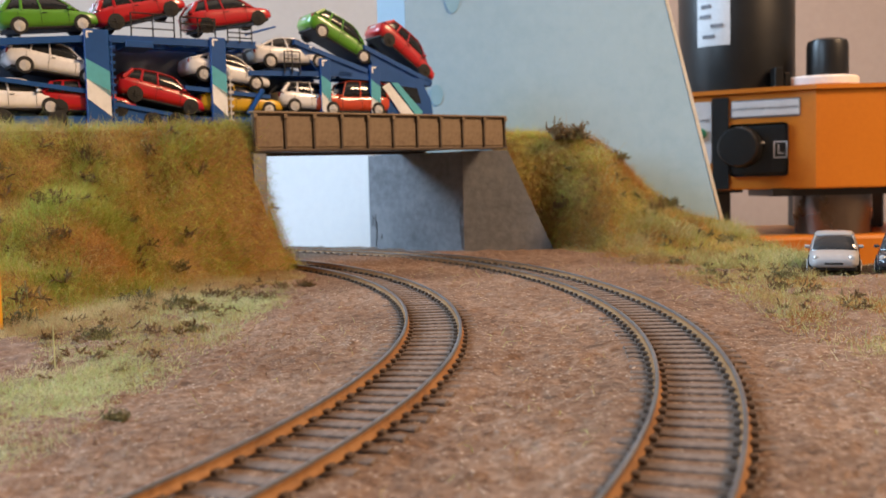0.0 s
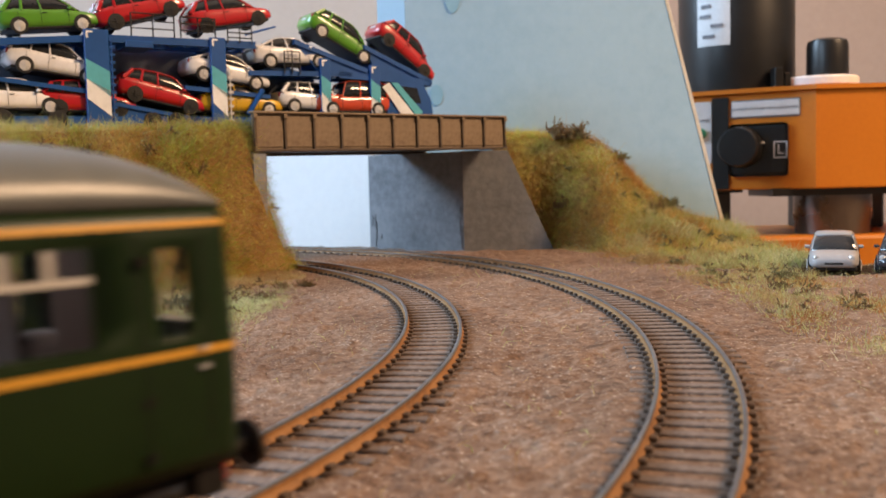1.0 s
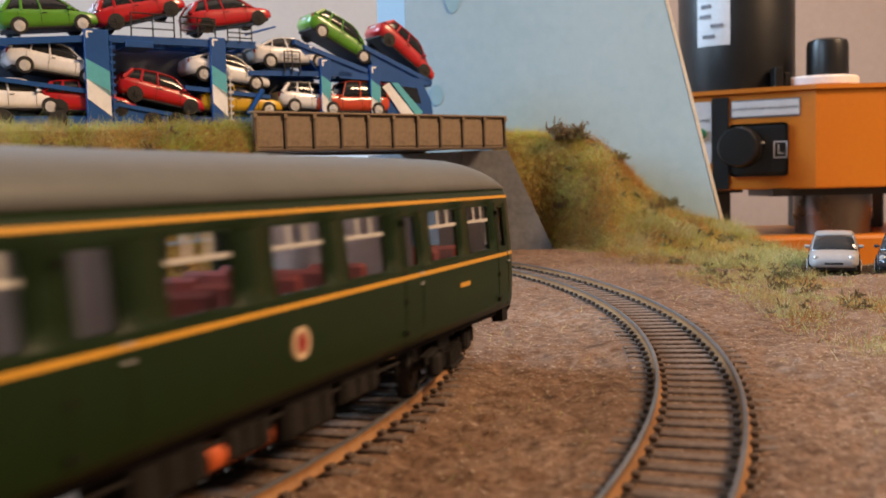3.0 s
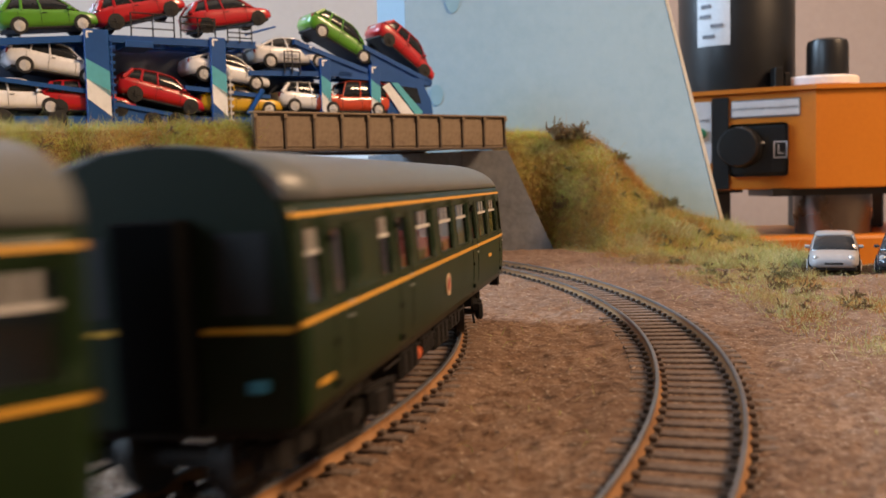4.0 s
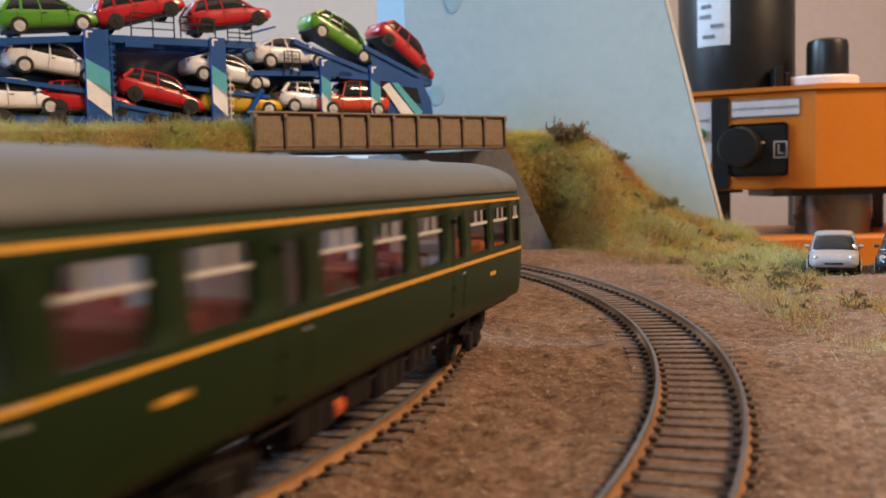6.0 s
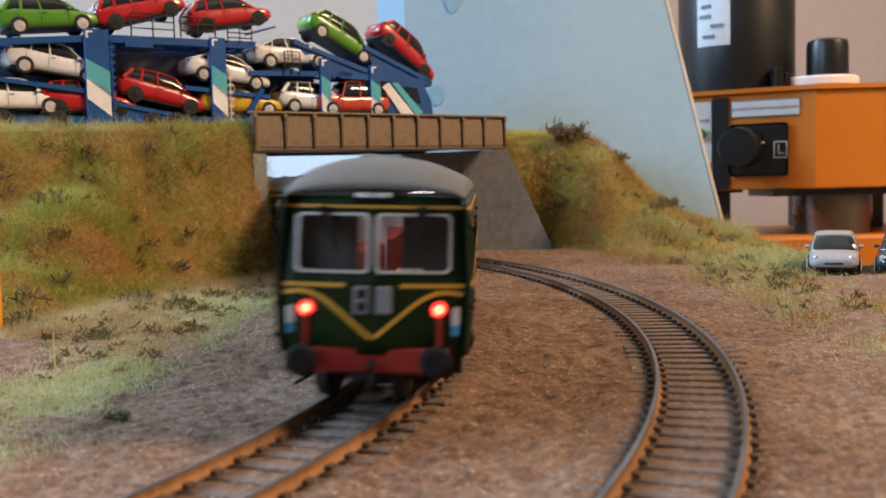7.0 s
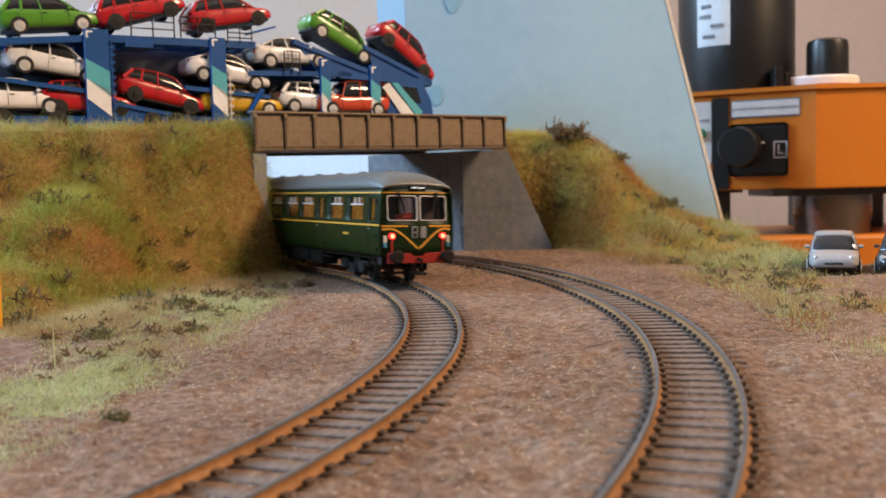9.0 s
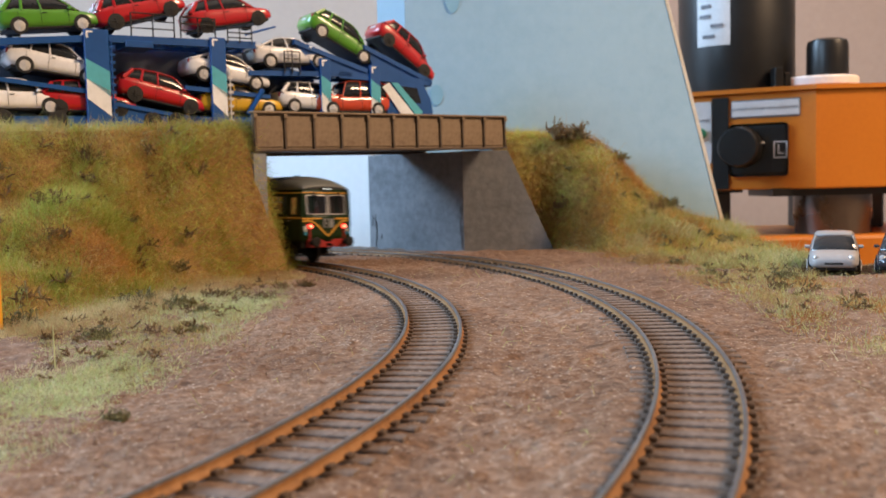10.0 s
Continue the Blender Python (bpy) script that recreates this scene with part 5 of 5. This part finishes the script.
        bm = turned(bmesh.new(), [(1.5, 0), (1.3, 0.5), (0.6, 0.8)], 12, "X", (25.2, sy * 7.9, nose + 0.4))
        part("headlight", bm, M["headlight"], car, "clear headlight")
        bm = box(bmesh.new(), -26.5, -25.4, sy * 8.9 - 1.0, sy * 8.9 + 1.0, 9.4, 12.2, 0.4)
        part("tail_light", bm, M["beam_red"], car, "red tail light")
        bm = bmesh.new()
        for xx in (-4.8, 9.5, -16.5):
            box(bm, xx - 0.1, xx + 0.1, sy * 11.36 - 0.08, sy * 11.36 + 0.08, 4.5, 11.6)
        box(bm, -3.8, -1.6, sy * 11.4 - 0.15, sy * 11.4 + 0.15, 10.4, 10.9)
        part("door_joint", bm, M["tyre"], car, "fine dark door joint")
        for ax in (-16.6, 16.4):
            bm = turned(bmesh.new(), [(4.65, sy * 9.6), (4.65, sy * 11.5), (4.5, sy * 11.55)], 20, "Y", (ax, 0, 4.4))
            bmesh.ops.recalc_face_normals(bm, faces=bm.faces)
            part("wheel_arch", bm, M["tyre"], car, "dark wheel arch")
            bm = turned(bmesh.new(), [(3.7, sy * 8.6), (4.0, sy * 9.0), (4.0, sy * 11.4), (3.75, sy * 11.75), (2.9, sy * 11.75)], 22, "Y", (ax, 0, 4.0))
            bmesh.ops.recalc_face_normals(bm, faces=bm.faces)
            w = part("wheel", bm, M["tyre"], car, "black tyre")
            bm = bmesh.new()
            turned(bm, [(2.95, sy * 11.4), (2.95, sy * 11.84), (2.7, sy * 11.88)], 20, "Y", (ax, 0, 4.0))
            for k in range(7):
                a = k * 2 * math.pi / 7
                rod(bm, (ax, sy * 11.95, 4.0), (ax + 2.7 * math.cos(a), sy * 11.9, 4.0 + 2.7 * math.sin(a)), 0.42, 0.34, 5)
            bmesh.ops.recalc_face_normals(bm, faces=bm.faces)
            part("rim", bm, M[rim], w, "spoked wheel rim")
    part("number_plate", box(bmesh.new(), -26.9, -26.4, -3, 3, 8.2, 9.6), M["plate"], car, "plain plate")
    part("grille", box(bmesh.new(), 26.2, 27.0, -4.2, 4.2, 5.0, 6.0, 0.2), M["tyre"], car, "dark grille slot")
    if kind == "jeep":
        bm = bmesh.new()
        for yy in np.linspace(-7.5, 7.5, 6):
            rod(bm, (-20, yy, high + 2.2), (1, yy, high + 2.0), 0.35, 0.35, 5)
        for xx in (-20, -13, -6, 1):
            rod(bm, (xx, -7.8, high + 2.1), (xx, 7.8, high + 2.1), 0.4, 0.4, 5)
            for sy in (-7.6, 7.6):
                rod(bm, (xx, sy, high + 0.5), (xx, sy, high + 2.1), 0.35, 0.35, 5)
        part("roof_rack", bm, M["tyre"], car, "black roof rack")
    return car


# ---------------------------------------------------------------- car transporter on the road above
CARRIER = at(-216, 537, 0, 0, 0, 32.75)


def run(u):
    return u * 0.952


def rise(u, z):
    return z * (0.9915 - 0.000095 * u)

lorry = thing("car_transporter", CARRIER @ at(0, 0, ROAD_Z + 1), "blue car transporter with white and teal striped pillars, fully loaded", "car transporter")


def beam(name, u0, z0, u1, z1, thick, y0, y1, mat="blue", label=""):
    u0, u1, z0, z1 = run(u0), run(u1), rise(u0, z0) - ROAD_Z - 1, rise(u1, z1) - ROAD_Z - 1
    return part(name, slab(bmesh.new(), [(u0, z0 - thick), (u1, z1 - thick), (u1, z1), (u0, z0)], y0, y1), M[mat], lorry, label)


for nm, u0, z0, u1, z1, th in (("upper_deck", -34, 126.5, 25, 132.5, 3.6), ("upper_deck", 25, 133.5, 131, 136, 4.2), ("front_ramp", 158, 139.5, 212, 123.5, 3.0), ("front_ramp", 210, 139.5, 264, 118.5, 3.0),
                              ("middle_ramp", -34, 108.5, 25, 102.6, 2.4), ("middle_deck", 84, 107.0, 140, 103.4, 2.4), ("middle_deck", 126, 118.0, 200, 121.0, 3.0), ("cab_deck", 190, 120.5, 262, 119.0, 4.0),
                              ("lower_ramp", 38, 96.5, 100, 86.5, 2.2), ("lower_deck", -40, 86, 262, 92, 4.5)):
    for y0, y1 in ((0, 5), (20, 25)):
        b = beam(nm, u0, z0, u1, z1, th, y0, y1, label="blue painted deck beam")
    n = int((u1 - u0) / 9)
    for k in range(n + 1):
        u = u0 + 2 + (u1 - u0 - 4) * k / n
        z = rise(u, z0 + (z1 - z0) * (u - u0) / (u1 - u0)) - ROAD_Z - 1
        u = run(u)
        part("cross_member", box(bmesh.new(), u - 1.2, u + 1.2, 4.6, 20.4, z - th * 0.7, z - 0.4), M["blue"], b)
for u0, u1, z0, z1 in ((24.5, 38.5, 80.5, 136.2), (100.3, 110.3, 80.5, 136.6), (175.5, 183, 84, 128.5), (213, 221, 84, 126.0)):
    u0, u1, z0, z1 = run(u0), run(u1), rise(u0, z0), rise(u1, z1)
    for y0, y1 in ((-1.6, 1.2), (23.8, 26.6)):
        p = part("pillar", box(bmesh.new(), u0, u1, y0, y1, z0 - ROAD_Z - 1, z1 - ROAD_Z - 1, 0.4), M["blue"], lorry, "blue pillar with slanted stripes")
        yy = y0 if y0 < 0 else y1
        zc = (z0 + z1) / 2 - ROAD_Z - 1
        w = u1 - u0
        out = (yy - 0.3, yy - 0.02) if y0 < 0 else (yy + 0.02, yy + 0.3)
        for dz, mat in ((4.0, "stripe_teal"), (-7.0, "stripe_white")):
            part("stripe", slab(bmesh.new(), [(u0 + 0.3, zc + dz + 7), (u1 - 0.3, zc + dz - 2 + 7 - w * 0.35), (u1 - 0.3, zc + dz - 12 - w * 0.35 + 3), (u0 + 0.3, zc + dz - 4)], *out), M[mat], p, "slanted stripe")
        part("corner_mark", slab(bmesh.new(), [(u0 + 1, z1 - ROAD_Z - 2), (u0 + 4.5, z1 - ROAD_Z - 2), (u0 + 4.5, z1 - ROAD_Z - 3), (u0 + 2, z1 - ROAD_Z - 3), (u0 + 2, z1 - ROAD_Z - 6), (u0 + 1, z1 - ROAD_Z - 6)], *out), M["stripe_white"], p, "white corner bracket")
for outline in ([(158, 138.5), (212, 123), (212, 120), (176, 119)], [(210, 138.5), (264, 118.3), (264, 114), (222, 117)], [(40, 94.5), (66, 90.5), (66, 84), (40, 84)]):
    part("ramp_plate", slab(bmesh.new(), [(run(u), rise(u, z) - ROAD_Z - 1) for u, z in outline], 1.2, 23.8), M["blue"], lorry, "solid blue ramp plate")
# Added sheet: its dark colour stands in for the shaded transporter behind.
part("shade_sheet", slab(bmesh.new(), [(-38, 5), (176, 8), (176, 38), (124, 53), (-38, 48)], 27.2, 28.4), M["slate"], lorry, "added dark slate sheet standing in for a shaded transporter behind")
# ladders, hand rails
for u0, z0, z1, mat in ((111.5, 80.5, 118, "silver"), (39.0, 82, 132, "blue")):
    bm = bmesh.new()
    u0, z0, z1 = run(u0), rise(u0, z0), rise(u0, z1)
    for yy in (-1.2, 4.2):
        rod(bm, (u0 + 0.8, yy, z0 - ROAD_Z - 1), (u0 + 0.8, yy, z1 - ROAD_Z - 1), 0.55, 0.55, 6)
    for z in np.arange(z0 + 2, z1, 4.2):
        rod(bm, (u0 + 0.8, -1.2, z - ROAD_Z - 1), (u0 + 0.8, 4.2, z - ROAD_Z - 1), 0.5, 0.5, 6)
    for z in np.arange(z0 + 2, z1, 4.2):
        box(bm, u0 - 0.4, u0 + 2.6, -1.6, -0.8, z - ROAD_Z - 1.6, z - ROAD_Z - 0.2)
    part("ladder", bm, M[mat], lorry, "narrow rung ladder")
for u0, u1, z, hh in ((52, 78, 134, 13), (82, 104, 135, 12), (112, 128, 134, 9), (150, 161, 117, 14)):
    u0, u1, z = run(u0), run(u1), rise(u0, z)
    for u in (u0, (u0 + u1) / 2, u1):
        part("rail_post", rod(bmesh.new(), (u, -1.0, z - ROAD_Z - 1), (u, -1.0, z + hh - ROAD_Z - 1), 0.45, 0.45, 6), M["tyre"], lorry)
    for k in (0.35, 0.68, 1.0):
        part("hand_rail", rod(bmesh.new(), (u0, -1.0, z + hh * k - ROAD_Z - 1), (u1, -1.0, z + hh * k - ROAD_Z - 1), 0.4, 0.4, 6), M["tyre"], lorry, "thin black safety rail")
part("hydraulic_strut", rod(bmesh.new(), (118, 0, 137 - ROAD_Z - 1), (138, 0, 143 - ROAD_Z - 1), 0.8, 0.6, 8), M["blue"], lorry)
part("hydraulic_strut", rod(bmesh.new(), (128, -0.6, 103 - ROAD_Z), (118, -0.6, 88 - ROAD_Z), 1.6, 1.6, 8), M["blue"], lorry)
bm = box(bmesh.new(), 46, 62, -1, 20, 47, 51, 0.4)
part("winch_box", bm, M["blue"], lorry)
# cab of the lorry
CAB = at(-12, 0, -2)
bm = slab(bmesh.new(), [(228, 4), (262, 4), (264, 12), (262, 24), (256, 35), (232, 36), (228, 30)], 0, 27)
cabm = part("lorry_cab", bm, M["blue"], lorry, "blue lorry cab with a white and teal flash", m=CAB)
part("cab_window", slab(bmesh.new(), [(238, 22), (254, 22), (251, 32), (238, 33)], -0.4, -0.05), M["dark_glass"], cabm, "dark side window")
part("stripe", slab(bmesh.new(), [(224, 32), (229, 35), (250, 12), (243, 8)], -0.9, -0.45), M["stripe_white"], cabm, "slanted white stripe")
part("stripe", slab(bmesh.new(), [(231, 35), (236, 35), (255, 16), (251, 12)], -0.8, -0.45), M["stripe_teal"], cabm, "slanted teal stripe")
for u in (-20, 8, 60, 74, 140, 155, 236):
    for yy in (1.5, 23.5):
        bm = turned(bmesh.new(), [(4.2, -2.0), (5.4, -1.8), (5.4, 1.8), (4.2, 2.0), (2.0, 1.2)], 18, "Y", (u, yy, 5.4))
        part("wheel", bm, M["tyre"], lorry, "black lorry tyre")

# cars: rear wheel (u, z), front wheel (u, z)
for k, (u0, z0, u1, z1, paint, kind, lab) in enumerate((
        (-9.3, 131.2, 25.7, 135.2, "green", "hatch", "bright green model hatchback on the upper deck"), (45.8, 137.5, 78.8, 147.5, "red", "hatch", "glossy red model hatchback tilted nose up"),
        (101.8, 139.8, 134.3, 146.5, "red", "hatch", "glossy red model hatchback behind a safety rail"), (176.7, 142.6, 208.4, 127.6, "green", "hatch", "bright green model hatchback tilted nose down"),
        (226.9, 141.0, 256.7, 120.5, "red", "hatch", "glossy red model hatchback on the steep front ramp"), (-8.5, 110.2, 26, 105.8, "silver", "estate", "silver model estate car on the middle ramp"),
        (94.1, 110.6, 132.3, 106.0, "silver", "saloon", "silver model saloon on the middle deck"), (141.0, 120.6, 177, 122.4, "silver", "saloon", "silver model saloon beneath the green hatchback"),
        (-30, 87.4, 5.1, 88.2, "white", "estate", "white model estate car on the lower deck"), (12, 87.5, 42, 87.8, "red", "hatch", "red model car on the lower deck"),
        (53.1, 96.5, 86.0, 90.4, "red", "hatch", "glossy red model hatchback on the lower ramp"), (104, 89.4, 140, 90.2, "yellow", "saloon", "yellow model car on the lower deck"),
        (157, 93.0, 192, 92.0, "silver", "hatch", "silver model hatchback on the lower deck"), (184, 91.5, 218, 92.0, "orange", "jeep", "orange-red model off-roader with black roof rack"))):
    u0, z0, u1, z1 = run(u0), rise(u0, z0), run(u1), rise(u1, z1)
    pitch = math.degrees(math.atan2(z1 - z0, u1 - u0))
    um, zm = (u0 + u1) / 2, (z0 + z1) / 2
    yy = 12.5 if paint != "orange" else 9.5
    model_car("model_car", CARRIER @ at(um, yy, zm, 0, -pitch, 0) @ at(0, 0, 0, 0, 0, 180 if kind == "jeep" else 0), paint, lab, kind, rim="tyre" if paint == "red" else "rim")

# parked by the outer verge, noses to the tracks
model_car("model_car", at(193, 482, -3.4, 0, 0, -112), "grey", "silver model saloon parked on bare ground by the verge", "saloon", "parked cars")
model_car("model_car", at(223, 470, -3.4, 0, 0, -120), "dark", "dark blue model car parked beside the silver one", "hatch", "parked cars")

# ---------------------------------------------------------------- milling machine behind the board
mill = thing("milling_machine", at(5, 0, -60.8) @ Matrix.Diagonal((0.94, 0.935, 0.94, 1)) @ at(0, 0, 4.7), "orange bench milling machine with a black motor", "milling machine")


def mpart(name, bm, mat, label="", smooth=False, m=None, parent=None):
    return part(name, bm, M[mat], parent or mill, label, smooth, (m if m is not None else Matrix()))


head = mpart("head_casting", slab(bmesh.new(), [(251, 1007), (355.5, 950), (470, 950), (560, 1000), (560, 1120), (251, 1120)], 93, 188, "XY"), "mill_orange", "orange enamelled gear head")
bv = head.modifiers.new("edge", "BEVEL")
bv.width, bv.segments = 0.0015, 2
mpart("lid", slab(bmesh.new(), [(247, 1006), (354.8, 946.5), (472, 946.5), (564, 998), (564, 1124), (247, 1124)], 188.2, 192.5, "XY"), "mill_orange", "orange lid with a small overhang")
FACET = at(251, 1007, 60, 0, 0, -28.7)
pn = mpart("label_plate", box(bmesh.new(), 40, 104, -1.2, 0.2, 105, 120, 0.4), "plate", "white warning plate", m=FACET)
lettering("DO NOT CHANGE WHILE RUNNING", 3.9, "ink", pn, at(72, -1.35, 112.5) @ FONT_ROT, "dark printed warning")
mpart("plate_border", box(bmesh.new(), 39, 105, -0.5, 0.1, 103.6, 121.4, 0.4), "ink", "grey plate border", m=FACET)
pw = mpart("switch_plate", box(bmesh.new(), 2, 20, -1.2, 0.2, 60, 122, 0.4), "plate", "pale switch plate", m=FACET)
lettering("POWER", 4.2, "ink", pw, at(11, -1.35, 103) @ FONT_ROT, "dark printed word")
mpart("push_button", turned(bmesh.new(), [(6, 0), (6, -3), (4.5, -4)], 16, "Y", (9, -1.2, 90)), "lamp_green", "green push button", parent=pw)
mpart("column_strip", box(bmesh.new(), 20.5, 37, -2.0, 0.2, 33.5, 125, 0.6), "black_metal", "black vertical cover strip", m=FACET)
panel = mpart("control_panel", box(bmesh.new(), 37.5, 94, -1.6, 0.2, 46, 98, 4.0, 3), "black_metal", "black rounded control panel", m=FACET)
kn = mpart("gear_knob", turned(bmesh.new(), [(20, -1.6), (20.5, -6), (19.5, -22), (18, -25), (6, -25.5)], 32, "Y", (50, 0, 75)), "black_metal", "large black gear knob", "auto", parent=panel)
mpart("knob_pointer", box(bmesh.new(), 68.5, 72, -9, -3, 78, 80, 0.3), "plate", "pale pointer mark", parent=kn)
for x0, x1, z0, z1 in ((80, 93, 78.6, 79.8), (80, 93, 63.4, 64.6), (80, 81.2, 64.6, 78.6), (91.8, 93, 64.6, 78.6)):
    mpart("symbol_frame", box(bmesh.new(), x0, x1, -2.0, -1.6, z0, z1), "plate", "white square outline", parent=panel)
lettering("L", 13.5, "plate", panel, at(86.5, -1.8, 71.6) @ FONT_ROT, "white letter")
motor = mpart("motor", turned(bmesh.new(), [(58, 192.4), (58.5, 200), (58.5, 400), (54, 408), (20, 410)], 48, "Z", (306, 1040, 0)), "black_metal", "black cylindrical motor", "auto")
bm = bmesh.new()
ra = np.linspace(math.radians(214), math.radians(248), 9)
g0 = [bm.verts.new((306 + 58.9 * math.cos(a), 1040 + 58.9 * math.sin(a), 237)) for a in ra]
g1 = [bm.verts.new((306 + 58.9 * math.cos(a), 1040 + 58.9 * math.sin(a), 330)) for a in ra]
for k in range(8):
    bm.faces.new((g0[k], g0[k + 1], g1[k + 1], g1[k]))
ml = part("motor_label", bm, M["plate"], motor, "pale printed rating label")
ml.modifiers.new("thick", "SOLIDIFY").thickness = 0.0004
for k in range(7):
    a = math.radians(222 + rnd.uniform(0, 14))
    z0 = 245 + k * 10
    mpart("print_bar", box(bmesh.new(), -0.4, 0.4, -rnd.uniform(3, 9), rnd.uniform(3, 7), z0, z0 + 3.2), "ink", "grey print", m=at(306 + 59.4 * math.cos(a), 1040 + 59.4 * math.sin(a), 0, 0, 0, math.degrees(a)), parent=ml)
mpart("cable_gland", box(bmesh.new(), 322, 331, 968, 982, 192.5, 212, 1), "black_metal", parent=motor)
mpart("cable_gland", box(bmesh.new(), 333, 340, 972, 986, 192.5, 207, 1), "black_metal", parent=motor)
cp = mpart("draw_bar_cap", turned(bmesh.new(), [(19.5, 202), (19.8, 206), (19.8, 232), (18.5, 237.5), (14, 239.5), (4, 240)], 32, "Z", (380, 985, 0)), "black_metal", "black domed cap", "auto")
mpart("washer", turned(bmesh.new(), [(36, 192.6), (37, 194), (37, 200), (35.5, 202)], 40, "Z", (373, 988, 0)), "washer", "white knurled plastic disc", parent=cp)
mpart("head_flange", slab(bmesh.new(), [(318, 962), (430, 962), (430, 1040), (318, 1040)], 86, 93.5, "XY"), "black_metal")
mpart("spindle", turned(bmesh.new(), [(30, 20), (36, 22), (36, 60), (37.5, 62), (37.5, 86.5)], 36, "Z", (391, 1000, 0)), "steel", "dull steel spindle", "auto")
mpart("slide_block", box(bmesh.new(), 262, 288, 1000, 1040, 54, 90, 1), "black_metal", "black slide block")
mpart("slide_lip", box(bmesh.new(), 262, 300, 998, 1042, 90, 93.5, 0.5), "black_metal")
mpart("column", box(bmesh.new(), 405, 485, 1090, 1170, 0, 200, 3), "black_metal", "black machine column")
mpart("base", box(bmesh.new(), 262, 600, 960, 1180, 0, 47, 4, 2), "mill_orange", "orange cast base")


# ---------------------------------------------------------------- what moves
def travelled(t):
    """Where the leading car's middle stands along the line, in mm, as the train gathers speed."""
    return -97.48 + 48.93 * t + 4.79 * t * t - 0.00535 * t ** 3 + 15.0 * max(0.0, 1 - t) ** 2


def car_pose(s):
    a, b = LEFT.at(s - BOGIE_X), LEFT.at(s + BOGIE_X)
    mid, turn = (a + b) / 2, math.degrees(math.atan2(b[1] - a[1], b[0] - a[0]))
    return mid, turn


def motions():
    for (c, bogies), behind, lean in ((LEAD, 0.0, -1.5), (REAR, 239.9, 2.2)):
        rows = []
        for k in range(101):
            mid, turn = car_pose(travelled(k / 10) - behind)
            rows.append((k / 10, at(mid[0], mid[1], 0, lean, 0, turn)))
        walk(c, rows)
        for bx, b, sets in bogies:
            rows = []
            for k in range(51):
                s = travelled(k / 5) - behind
                rows.append((k / 5, at(bx, 0, 0, 0, 0, math.degrees(LEFT.heading(s + bx)) - car_pose(s)[1])))
            walk(b, rows)
            for ax, w in sets:
                walk(w, [(k / 30, at(ax, 0, WHEEL_R, 0, math.degrees((travelled(k / 30) - behind) / WHEEL_R), 0)) for k in range(301)])


motions()
